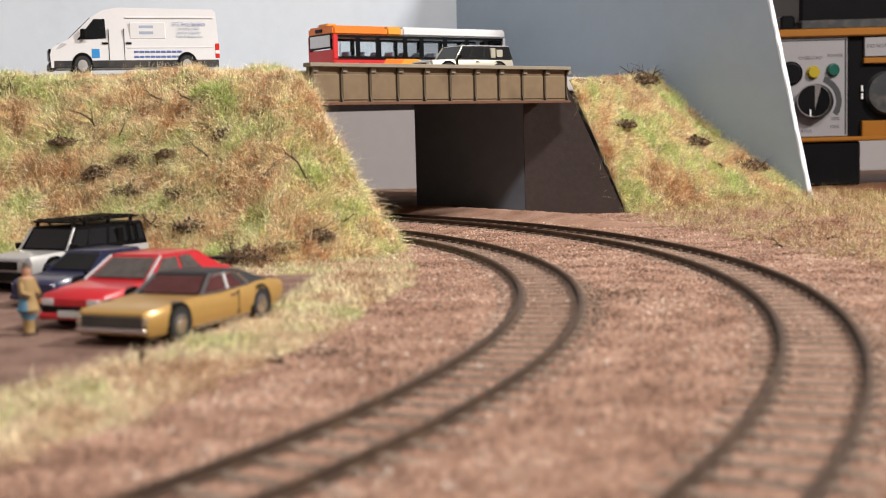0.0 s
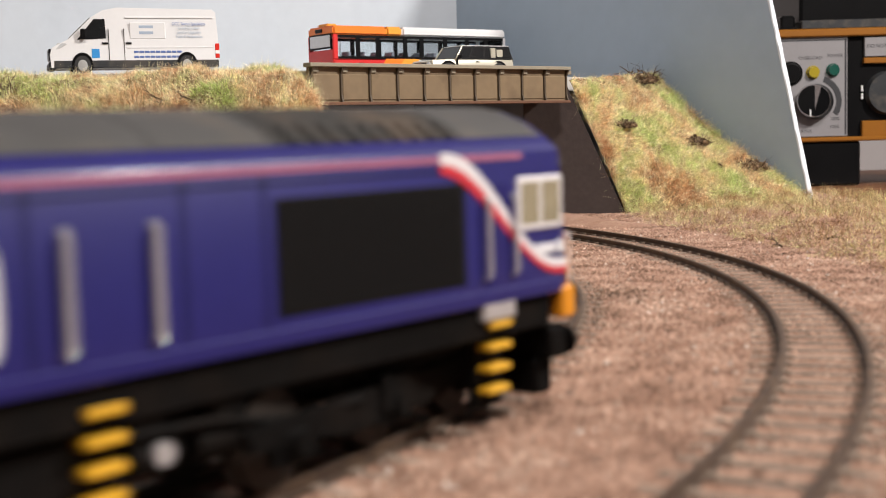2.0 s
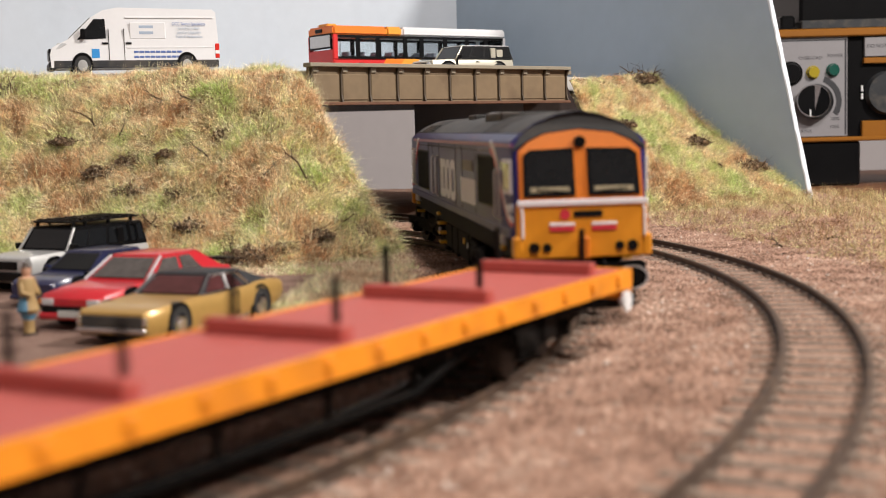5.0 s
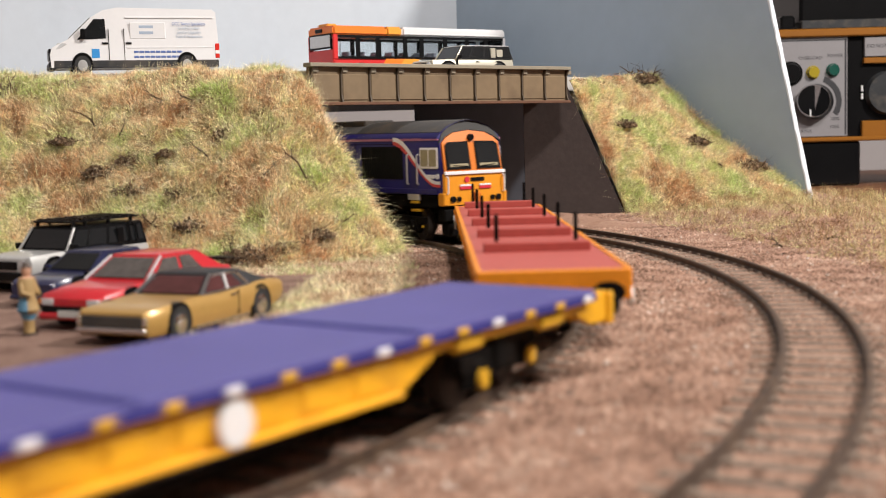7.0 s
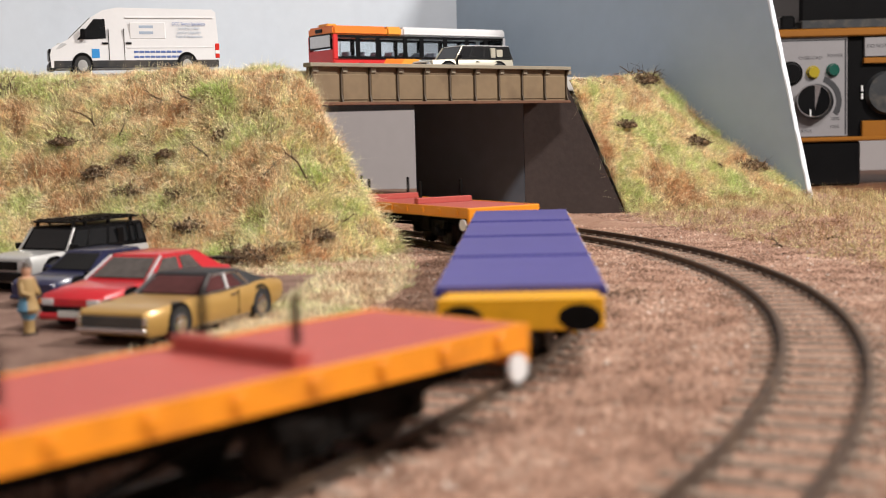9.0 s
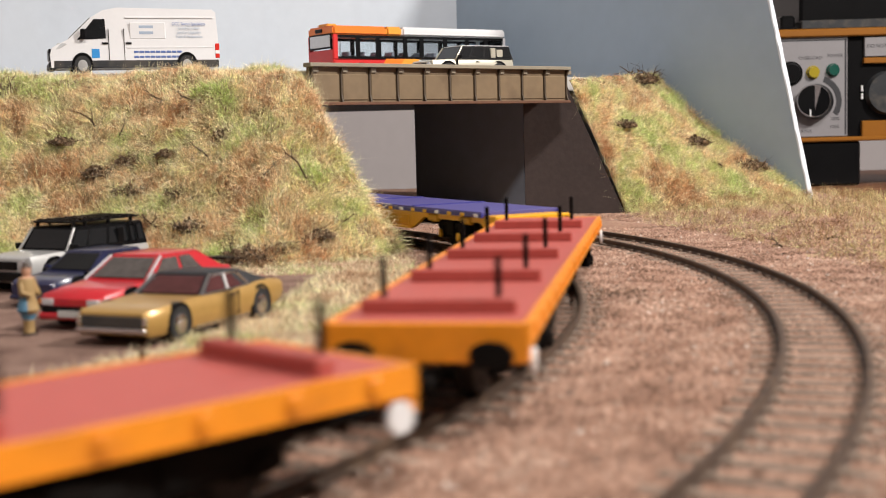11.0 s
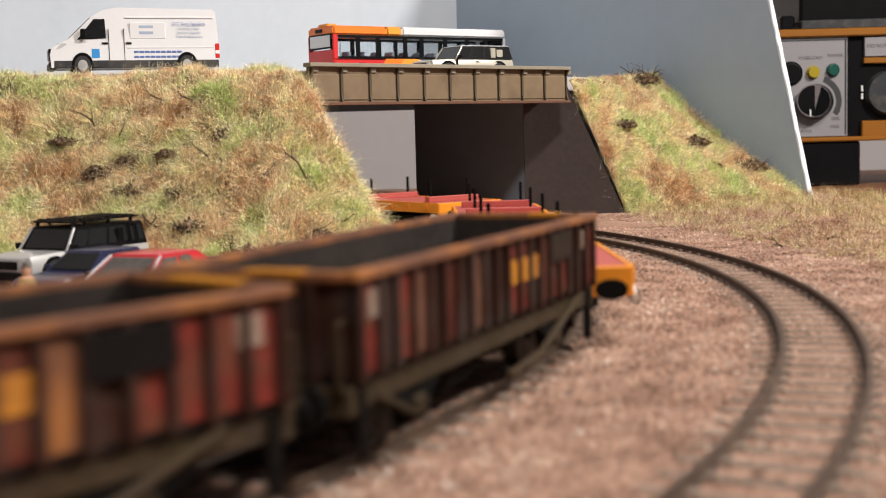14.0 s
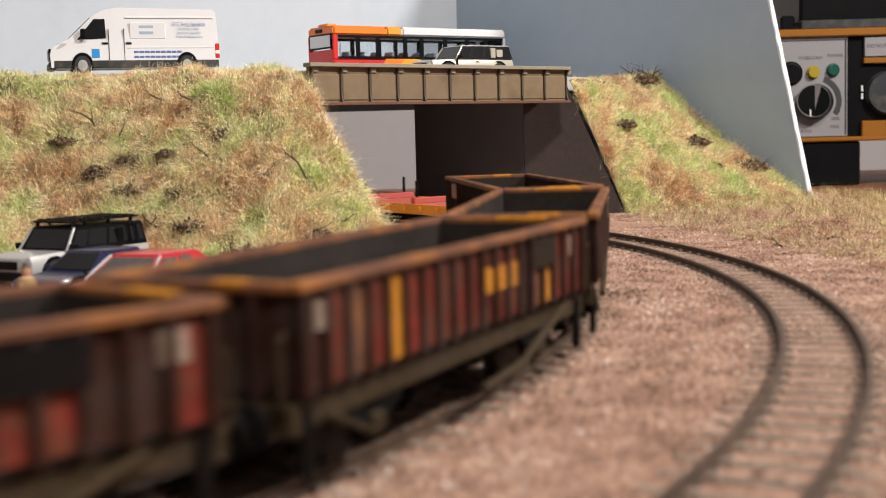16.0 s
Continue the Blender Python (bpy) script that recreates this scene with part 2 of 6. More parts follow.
def ground_sheet():
    xs = np.concatenate([np.arange(-1130, -250, 60.0), np.arange(-250, 264, 2.6)])
    ys = spread(-180, 95, 880, 1110, 2.6, 60.0)
    verts, faces, mats = [], [], []
    for y in ys:
        for x in xs:
            r = math.hypot(x - CX, y - CY)
            z = 0.28 * nz(x, y, 3.1) + 0.35 * nz(x, y, 14.0, 3.0)
            for rc in (R_IN, R_OUT):
                if abs(r - rc) < 15:
                    z = 0.12 * nz(x, y, 3.0) - 0.1
            if y < 464 and x < verge_left(y) - 6:
                z *= 0.35
            heap = max(0.0, 1 - abs(r - 552) / 17) * max(0.0, min(1.0, (y - 632) / 60))
            verts.append((x * MM, y * MM, (z + 4.5 * heap + 0.5 * heap * nz(x, y, 5)) * MM))
    n = len(xs)
    for j in range(len(ys) - 1):
        for i in range(n - 1):
            faces.append((j * n + i, j * n + i + 1, (j + 1) * n + i + 1, (j + 1) * n + i))
            x, y = xs[i], ys[j]
            park = y < 464 and x < verge_left(y) + 3 * nz(x, y, 9, 7)
            mats.append(1 if park else 0)
    ob = cloud("ground", verts, faces, BALLAST)
    ob.data.materials.append(CINDER)
    ob.data.polygons.foreach_set("material_index", mats)
    ob.data.polygons.foreach_set("use_smooth", [True] * len(faces))
    return tagged(ob, "brown ballast and earth ground of the model railway", "ground", kind="structure")


ground_sheet()


def stones(name, label, spots, size, material, seed):
    """Angular grains lying on the ground; spots are (x, y, z)."""
    rng = np.random.default_rng(seed)
    p = np.array(spots)
    k = len(p)
    s = size * rng.uniform(0.45, 1.3, (k, 1, 1)) ** 1.5
    octa = np.array([(1, 0, 0), (0, 1, 0), (-1, 0, 0), (0, -1, 0), (0, 0, 0.8), (0, 0, -0.8)], float)
    a = rng.uniform(0, 6.28, k)
    c, sn = np.cos(a), np.sin(a)
    v = octa[None] * s * rng.uniform(0.6, 1.25, (k, 6, 3))
    x = v[..., 0] * c[:, None] - v[..., 1] * sn[:, None]
    y = v[..., 0] * sn[:, None] + v[..., 1] * c[:, None]
    v = np.stack([x, y, v[..., 2]], -1) + p[:, None]
    f = np.array([(0, 1, 4), (1, 2, 4), (2, 3, 4), (3, 0, 4), (1, 0, 5), (2, 1, 5), (3, 2, 5), (0, 3, 5)])
    f = (f[None] + 6 * np.arange(k)[:, None, None]).reshape(-1, 3)
    ob = cloud(name, (v.reshape(-1, 3) * MM).tolist(), f.tolist(), material)
    return tagged(ob, label, "gravel", kind="stuff")


def ballast_spots(count, seed):
    rng = np.random.default_rng(seed)
    out = []
    while len(out) < count:
        y = 150 + 670 * rng.random()
        half = 0.355 * y + 10
        x = rng.uniform(-half, half)
        r = math.hypot(x - CX, y - CY)
        if any(6.6 < abs(r - rc) < 11.0 for rc in (R_IN, R_OUT)):
            continue
        if any(abs(r - rc) < 6.7 for rc in (R_IN, R_OUT)) and rng.random() < 0.75:
            continue
        if r > 645 or x < verge_right(y) - 2:
            continue
        out.append((x, y, 0.1 if any(abs(r - rc) < 15 for rc in (R_IN, R_OUT)) else 0.15))
    return out


GRIT = patchy("grit", [(0.18, 0.105, 0.072), (0.34, 0.205, 0.145), (0.42, 0.26, 0.19), (0.56, 0.40, 0.31)], 40.0, 0.8, 0.35, 2500.0, 0.3)
stones("ballast_stones", "fine brown and pinkish ballast grains between the tracks", ballast_spots(75000, 4), 0.46, GRIT, 5)

CHIP = patchy("pale_chip", [(0.10, 0.06, 0.04), (0.55, 0.43, 0.35), (0.66, 0.57, 0.50)], 900.0, 0.6, 0.3, 2500.0, 0.2)
stones("loose_chips", "scattered pale and dark stone chips on the ballast", [(x, y, 0.35) for x, y, z in ballast_spots(700, 9)], 0.6, CHIP, 6)
CLINKER = patchy("dark_clinker", [(0.07, 0.045, 0.03), (0.13, 0.08, 0.055), (0.19, 0.12, 0.08)], 300.0, 0.9, 0.3, 2500.0, 0.3)
spill = np.random.default_rng(31)
stones("dark_spill", "dark crumbs spilt beside the inner track", [(float(a), float(b), 0.25) for cx, cy, n, sd in ((36, 346, 420, 9), (50, 388, 300, 10), (21, 296, 260, 10), (-24, 432, 260, 7), (-28, 299, 160, 6), (-4, 269, 200, 9)) for a, b in spill.normal((cx, cy), (sd * 0.6, sd), (n, 2)) if abs(math.hypot(a - CX, b - CY) - R_IN) > 12], 0.5, CLINKER, 8)


# ---- track ----
def ring_profile(bm, rc, prof, a0, a1, step=1.0):
    """A closed section (offset from the radius, height) swept round the curve."""
    n = int((a1 - a0) * rc / (6.0 * step))
    rings = []
    for i in range(n + 1):
        a = a0 + (a1 - a0) * i / n
        rings.append([(CX + (rc + o) * math.cos(a), CY + (rc + o) * math.sin(a), z) for o, z in prof])
    return loft(bm, rings)


RAILPROF = [(-1.1, 0.15), (1.1, 0.15), (1.1, 0.45), (0.3, 0.75), (0.3, 1.75), (0.62, 1.95), (0.62, 2.4), (0.45, RAIL_TOP), (-0.45, RAIL_TOP), (-0.62, 2.4), (-0.62, 1.95), (-0.3, 1.75), (-0.3, 0.75), (-1.1, 0.45)]


def track(rc, label):
    t = thing("railway_track", mm(0, 0, 0), label, "railway track", "curved tracks", "structure")
    for o in (-8.65, 8.65):
        part("rail", ring_profile(bmesh.new(), rc + o, RAILPROF, -math.pi, math.pi), RAIL, t, smooth=True)
    sl = bmesh.new()
    box(sl, -15.5, 15.5, -1.6, 1.6, -1.2, 0.28, 0.2)
    for o in (-8.65, 8.65):
        box(sl, o - 2.2, o + 2.2, -1.3, 1.3, 0.2, 0.75, 0.15)
    first = part("sleeper", sl, SLEEPER, t)
    a0, a1 = -0.78, 1.15
    n = int((a1 - a0) * rc / 9.2)
    for i in range(n):
        a = a0 + (a1 - a0) * i / n
        ob = first if i == 0 else new("sleeper", first.data)
        ob.parent = t
        ob.matrix_basis = mm(CX + rc * math.cos(a), CY + rc * math.sin(a), 0, 0, 0, math.degrees(a) + random.uniform(-1.2, 1.2))
    return t


track(R_IN, "curved inner model railway track with rusty rails in ballast")
track(R_OUT, "curved outer model railway track with rusty rails in ballast")

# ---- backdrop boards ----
# Right board's blue is darkened, left board's paled, for the light on each.
SHADED_SKY = mat("backdrop_shaded_blue", (0.335, 0.42, 0.515), 0.75, vary=0.05, grain=90, blotch=9, bump=0.35, dirt=(0.375, 0.46, 0.555), dirt_amount=0.35)
LIT_SKY = mat("backdrop_lit_blue", (0.66, 0.725, 0.80), 0.75, vary=0.05, grain=90, blotch=9, bump=0.35, dirt=(0.71, 0.765, 0.825), dirt_amount=0.3)
FOAM = mat("foam_edge", (0.60, 0.64, 0.70), 0.9, vary=0.08, grain=900, bump=0.6)
# Blue board colour, darkened to hold the shade under the bridge.
SHADED_BOARD = mat("shaded_blue_board", (0.14, 0.165, 0.205), 0.8, vary=0.12, grain=120, blotch=20)
# Brown of the abutment is deepened to stand for the bridge's shadow.
SHADED_CARD = mat("shaded_brown_card", (0.05, 0.036, 0.033), 0.9, vary=0.2, grain=300, blotch=25, bump=0.3)
COR, END = Vector((15.4, 1028.5)), Vector((225.6, 797.9))
way = (END - COR).normalized()
back = Vector((way.y, -way.x)) * -1
if back.y < 0:
    back = -back


def board_right():
    bm = bmesh.new()
    tops = [(COR, -5), (END + way * 1.0, -5), (COR + (END - COR) * 0.836, 218), (COR, 218)]
    ring = [(p.x, p.y, z) for p, z in tops]
    ring2 = [(p.x + back.x * 4, p.y + back.y * 4, z) for p, z in tops]
    loft(bm, [ring, ring2])
    return bm


br = thing("backdrop_right", mm(0, 0, 0), "sky-blue painted foam backdrop board with raw white edge", "backdrop", kind="structure")
part("panel", board_right(), SHADED_SKY, br)
e0, e1 = END + way * 1.0, COR + (END - COR) * 0.836
eb = bmesh.new()
rng = random.Random(3)
rings = []
for i in range(41):
    k = i / 40
    p = e0.lerp(e1, k)
    z = -5 + 223 * k
    w = [rng.uniform(-0.25, 0.35) for _ in range(4)]
    rings.append([(p.x - back.x * 0.25 + way.x * w[0], p.y - back.y * 0.25 + way.y * w[0], z),
                  (p.x + way.x * (0.9 + w[1]), p.y + way.y * (0.9 + w[1]), z),
                  (p.x + back.x * 4 + way.x * (0.9 + w[2]), p.y + back.y * 4 + way.y * (0.9 + w[2]), z),
                  (p.x + back.x * 4.2 - way.x * 0.3, p.y + back.y * 4.2 - way.y * 0.3, z)])
part("cut_edge", loft(eb, rings), FOAM, br, "rough white cut edge")
bl = bmesh.new()
LEFT_END = Vector((-520, 1045))
lw = (LEFT_END - COR).normalized()
lb = Vector((-lw.y, lw.x))
if lb.y < 0:
    lb = -lb
c0 = COR - lw * 6
loft(bl, [[(p.x, p.y, z) for p, z in ((c0, 66), (LEFT_END, 66), (LEFT_END, 340), (c0, 340))],
          [(p.x + lb.x * 5, p.y + lb.y * 5, z) for p, z in ((c0, 66), (LEFT_END, 66), (LEFT_END, 340), (c0, 340))]])
tagged(part("backdrop_left", bl, LIT_SKY), "sky-blue painted backdrop board, its blue paled as if lit", "backdrop", kind="structure")


def upright(p, q, z0, z1a, z1b, thick):
    """A standing panel from p to q, its top sloping from z1a to z1b."""
    p, q = Vector(p), Vector(q)
    w = (q - p).normalized()
    n = Vector((-w.y, w.x)) * thick
    ring = [(p.x, p.y, z0), (q.x, q.y, z0), (q.x, q.y, z1b), (p.x, p.y, z1a)]
    return loft(bmesh.new(), [ring, [(x + n.x, y + n.y, z) for x, y, z in ring]])


tagged(part("abutment_side_wall", upright((-15.5, 812), (48, 752), -2, 70.5, 69.5, 4), SHADED_BOARD), "blue board wall under the bridge, darkened for its shade", "wall", kind="structure")
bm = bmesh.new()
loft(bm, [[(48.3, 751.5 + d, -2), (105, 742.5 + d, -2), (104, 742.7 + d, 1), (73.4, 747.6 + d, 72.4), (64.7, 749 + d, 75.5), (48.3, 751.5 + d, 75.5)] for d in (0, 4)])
tagged(part("abutment_wall", bm, SHADED_CARD), "brown card abutment and wing wall, darkened for shade under the bridge", "wall", kind="structure")

# ---- road deck ----
ROADGREY = mat("road_card", (0.45, 0.43, 0.41), 0.9, vary=0.12, grain=500, blotch=20)
dk = bmesh.new()
deck = [(-500, 640), (-90.6, 634), (-61, 621), (60, 727), (66, 750), (142, 884), (14.5, 1025), (-500, 1040)]
loft(dk, [[(x, y, road_z(x, y) - d) for x, y in deck] for d in (8.5, 0)])
tagged(part("road", dk, ROADGREY), "grey road deck over the bridge and embankment", "road", kind="structure")

# ---- bridge girder ----
KHAKI = mat("girder_khaki", (0.175, 0.122, 0.068), 0.6, vary=0.14, grain=250, blotch=30, bump=0.15, dirt=(0.09, 0.055, 0.03), dirt_amount=0.6, dirt_at=0.58)
KHAKI_PALE = mat("girder_pale", (0.25, 0.22, 0.165), 0.65, vary=0.12, dirt=(0.2, 0.16, 0.11), dirt_amount=0.4)
KHAKI_DARK = mat("girder_rib", (0.06, 0.042, 0.025), 0.65, vary=0.2)
# Bottom flange: a darker brown than the web.
FLANGE_BROWN = mat("girder_dark_brown", (0.12, 0.055, 0.03), 0.8, vary=0.3)


def girder():
    g = thing("bridge_girder", mm(-60, 615.8, 0, 0, 0, math.degrees(math.atan2(117.5, 132.6))), "khaki-brown plate girder bridge side with ribs and flanges", "bridge")
    L = 160.8
    g.scale = (177.2 / L, 1.1, 1.092)
    part("web", box(bmesh.new(), 0, L, 1.2, 3.0, 59.2, 75.0), KHAKI, g)
    t = bmesh.new()
    box(t, -0.8, L + 0.8, -1.4, 4.2, 74.6, 76.4, 0.25)
    part("top_flange", t, KHAKI_PALE, g, "pale top flange")
    t = bmesh.new()
    box(t, -0.2, L + 0.2, -1.2, 4.2, 58.0, 59.4, 0.2)
    part("bottom_flange", t, FLANGE_BROWN, g, "dark brown bottom flange")
    for i in range(11):
        x = 0.9 + i * (L - 1.8) / 10
        t = bmesh.new()
        prism(t, [(-1.1, 74.6), (1.25, 74.6), (1.25, 59.3), (-0.6, 59.3), (0.35, 62.5), (0.35, 71.5)], x - 0.38, x + 0.38, "x")
        part("rib", t, KHAKI_DARK, g)
        part("cap", box(bmesh.new(), x + 0.9, x + 3.7, 0.4, 1.3, 72.4, 74.4, 0.15), KHAKI_PALE, g)
    for i in range(10):
        x0 = 1.6 + i * (L - 1.8) / 10
        x1 = x0 + (L - 1.8) / 10 - 1.4
        t = bmesh.new()
        box(t, x0 + 0.2, x1 - 0.2, 0.75, 1.3, 60.2, 71.6, 0.3)
        part("panel", t, KHAKI, g)
    return g


girder()

# ---- embankments ----
def smooth01(t):
    t = np.clip(t, 0, 1)
    return 0.55 * t + 0.45 * t * t * (3 - 2 * t)


def bank_foot(x):
    return np.interp(x, [-480, -157, -111, -66, -33, -11], [545, 527, 510, 493, 518, 544])


def bank_edge(y):
    """Radius at which the embankment meets the inner track's ballast."""
    return 409.5 + 0.058 * (y - 499)


def bank_left(x, y):
    r = np.hypot(x - CX, y - CY)
    t1 = (y - bank_foot(x)) / 98.0
    t2 = (bank_edge(y) - r) / (32.0 - 8 * np.clip((y - 568) / 64, 0, 1))
    return (road_z(x, y) - 0.9) * smooth01(np.minimum(t1, t2))


def bank_left_sheet():
    xs, ys = np.arange(-490, -6, 3.0), np.arange(486, 775, 3.0)
    verts, faces = [], []
    for y in ys:
        for x in xs:
            z = float(bank_left(x, y))
            k = min(1.0, z / 8.0) * (1 if y < 634 else 0.0)
            z += k * (4.2 * nz(x, y, 24) + 2.8 * nz(x, y, 10, 4))
            if z <= 0.02:
                z = -1.5
            verts.append((x * MM, y * MM, min(z, road_z(x, y) + (-0.4 if y > 624 else 1)) * MM))
    n = len(xs)
    for j in range(len(ys) - 1):
        for i in range(n - 1):
            q = (j * n + i, j * n + i + 1, (j + 1) * n + i + 1, (j + 1) * n + i)
            if max(verts[v][2] for v in q) > 0 and math.hypot(xs[i] - CX, ys[j] - CY) < bank_edge(ys[j]) + 4:
                faces.append(q)
    ob = cloud("embankment_left", verts, faces, SOIL)
    ob.data.polygons.foreach_set("use_smooth", [True] * len(faces))
    return tagged(ob, "tall earth embankment covered with dry and green static grass", "embankment", kind="structure")


bank_left_sheet()
A0, A1, B0, B1 = Vector((74.5, 748.5, 76.8)), Vector((105.5, 743.5, 0)), Vector((147.3, 881.3, 84.6)), Vector((227.6, 795.5, 0))


def bank_right(u, v):
    """u from the wing wall to the backdrop, v from top to foot."""
    v2 = v + 0.16 * math.sin(math.pi * v) * (-1)
    a, b = A0.lerp(A1, v), B0.lerp(B1, v)
    p = a.lerp(b, u)
    p.z *= 1 - 0.18 * math.sin(math.pi * v) * u
    return p


def bank_right_sheet():
    verts, faces = [], []
    nu, nv = 56, 34
    for j in range(nv + 1):
        for i in range(nu + 1):
            p = bank_right(i / nu, j / nv)
            e = min(1.0, (1 - j / nv) * 5)
            d = e * (2.0 * nz(p.x, p.y, 20, 9) + 0.8 * nz(p.x, p.z, 6, 2))
            verts.append(((p.x + 0.3 * d) * MM, (p.y - 0.5 * d) * MM, (p.z + 0.6 * d) * MM))
    for j in range(nv):
        for i in range(nu):
            q = j * (nu + 1) + i
            faces.append((q, q + 1, q + nu + 2, q + nu + 1))
    ob = cloud("embankment_right", verts, faces, SOIL)
    ob.data.polygons.foreach_set("use_smooth", [True] * len(faces))
    return tagged(ob, "steep earth slope with dry grass against the backdrop", "embankment", kind="structure")


bank_right_sheet()


# ---- grass ----
GRASS = patchy("static_grass", [(0.52, 0.25, 0.11), (0.82, 0.52, 0.29), (0.94, 0.72, 0.43), (0.94, 0.82, 0.52), (0.86, 0.82, 0.44), (0.68, 0.74, 0.30), (0.50, 0.64, 0.20)], 40.0, 0.36, 0.55, 700.0, 0.0, span=0.28, mixing=0.08)


GRASS_DULL = patchy("verge_grass", [(0.28, 0.14, 0.06), (0.50, 0.34, 0.18), (0.66, 0.55, 0.31), (0.52, 0.52, 0.22)], 45.0, 0.45, 0.6, 700.0, 0.0, span=0.22, mixing=0.08)
GRASS_PALE = patchy("pale_verge_grass", [(0.50, 0.33, 0.20), (0.70, 0.53, 0.35), (0.82, 0.71, 0.49), (0.76, 0.72, 0.45), (0.56, 0.60, 0.28)], 26.0, 0.5, 0.5, 700.0, 0.0, span=0.24, mixing=0.08)


def blades(name, label, pos, up, lo, hi, material, seed, width=0.15, lie=0.9):
    """Thin bent fibres rooted at pos, leaning from up by a random amount."""
    rng = np.random.default_rng(seed)
    k = len(pos)
    L = rng.uniform(lo, hi, (k, 1)) * np.where(pos[:, 2:3] > 72, 0.55, 1.0)
    combed = np.array([tuple(noise.noise_vector(Vector(tuple(q)) / 9.0)) for q in pos])
    d = up * 0.75 + 1.5 * combed + lie * rng.normal(0, 0.62, (k, 3))
    d /= np.linalg.norm(d, axis=1, keepdims=True)
    side = np.cross(d, rng.normal(0, 1, (k, 3)))
    side /= np.linalg.norm(side, axis=1, keepdims=True) + 1e-9
    bend = side[:, [1, 2, 0]] * 0.6 + np.array([0, 0, -0.22])
    w = width * rng.uniform(0.6, 1.2, (k, 1))
    mid, tip = pos + d * L * 0.55, pos + d * L + bend * L * 0.5
    v = np.stack([pos - side * w * 0.5, pos + side * w * 0.5, mid + side * w * 0.45, mid - side * w * 0.45, tip], 1).reshape(-1, 3) * MM
    i = 5 * np.arange(k)
    me = bpy.data.meshes.new(name)
    me.vertices.add(5 * k)
    me.vertices.foreach_set("co", v.astype(np.float32).ravel())
    loops = np.stack([i, i + 1, i + 2, i + 3, i + 3, i + 2, i + 4], 1).ravel()
    me.loops.add(len(loops))
    me.loops.foreach_set("vertex_index", loops.astype(np.int32))
    me.polygons.add(2 * k)
    starts = np.stack([7 * np.arange(k), 7 * np.arange(k) + 4], 1).ravel()
    me.polygons.foreach_set("loop_start", starts.astype(np.int32))
    me.update(calc_edges=True)
    me.validate()
    me.materials.append(material)
    return tagged(new(name, me), label, "grass", kind="stuff")


def clump(x, y, s, seed):
    return nz(x, y, s, seed)


def grow_left(count, seed):
    rng = np.random.default_rng(seed)
    pos, up = [], []
    while len(pos) < count:
        y = rng.uniform(488, 646)
        x = rng.uniform(-0.365 * y, -8)
        r = math.hypot(x - CX, y - CY)
        z = float(bank_left(x, y))
        if z <= 0.3 or r > bank_edge(y) or (y > 624 and rng.random() < (y - 624) / 22):
            continue
        e = 1.0
        gx = float(bank_left(x + e, y) - bank_left(x - e, y)) / (2 * e)
        gy = float(bank_left(x, y + e) - bank_left(x, y - e)) / (2 * e)
        n = Vector((-gx, -gy, 1)).normalized()
        k = min(1.0, z / 8.0) * (1 if y < 634 else 0)
        z += k * (4.2 * nz(x, y, 24) + 2.8 * nz(x, y, 10, 4)) - 0.3
        pos.append((x, y, min(z, road_z(x, y) + (-0.2 if y > 624 else 1))))
        up.append((n.x * 0.8, n.y * 0.8 - 0.15, n.z * 0.8 + 0.25))
    return np.array(pos), np.array(up)


def grow_right(count, seed):
    rng = np.random.default_rng(seed)
    pos, up = [], []
    while len(pos) < count:
        u, v = rng.random(), rng.random()
        p = bank_right(u, v)
        e = min(1.0, (1 - v) * 5)
        d = e * (2.0 * nz(p.x, p.y, 20, 9) + 0.8 * nz(p.x, p.z, 6, 2))
        pos.append((p.x + 0.3 * d, p.y - 0.5 * d, p.z + 0.6 * d))
        up.append((0.45, -0.5, 0.7))
    return np.array(pos), np.array(up)


def foot_right(y):
    """Radius at which the grass meets the ballast beyond the outer track."""
    return np.interp(y, [262, 422, 501, 623, 661, 728, 778], [547, 550, 548, 560, 570, 600, 624])


def grow_verge_right(count, seed):
    rng = np.random.default_rng(seed)
    pos = []
    while len(pos) < count:
        y = rng.uniform(288, 800)
        x = rng.uniform(90, 258)
        r = math.hypot(x - CX, y - CY)
        edge = float(foot_right(y)) + 5 * nz(x, y, 15, 5) + 6 * rng.random() ** 2
        if r < edge or y > 797 or (y > 735 and x < 103 + (y - 735) * 2.0):
            continue
        pos.append((x, y, 0.0 + min(6.0, max(0.0, (r - edge) * 0.12))))
    up = np.tile(np.array([(0.0, -0.2, 0.9)]), (count, 1))
    return np.array(pos), up


def grow_verge_left(count, seed):
    rng = np.random.default_rng(seed)
    pos = []
    while len(pos) < count:
        y = rng.uniform(165, 560)
        lo, hi = float(verge_left(y)), float(verge_right(y))
        if y > 464:
            lo = -145
        x = rng.uniform(lo - 6, hi + 5)
        if x < lo + 4 * nz(x, y, 11, 1) or x > hi + 6 * nz(x, y, 13, 2) or x < -0.365 * y - 15:
            continue
        if y > 450 and float(bank_left(x, y)) > 3:
            continue
        pos.append((x, y, 0.0))
    up = np.tile(np.array([(0.0, -0.1, 0.8)]), (count, 1))
    return np.array(pos), up


blades("grass_left_bank", "dry straw and green static grass on the embankment", *grow_left(125000, 1), 3.2, 7.8, GRASS, 11)
blades("grass_right_bank", "dry straw and green static grass on the slope", *grow_right(48000, 2), 3.2, 7.8, GRASS, 12)
blades("grass_right_verge", "tufty dry grass beside the outer track", *grow_verge_right(24000, 3), 3.0, 8.0, GRASS_DULL, 13)
blades("grass_left_verge", "pale green and straw grass verge beside the car park", *grow_verge_left(38000, 4), 1.8, 4.6, GRASS_PALE, 14)
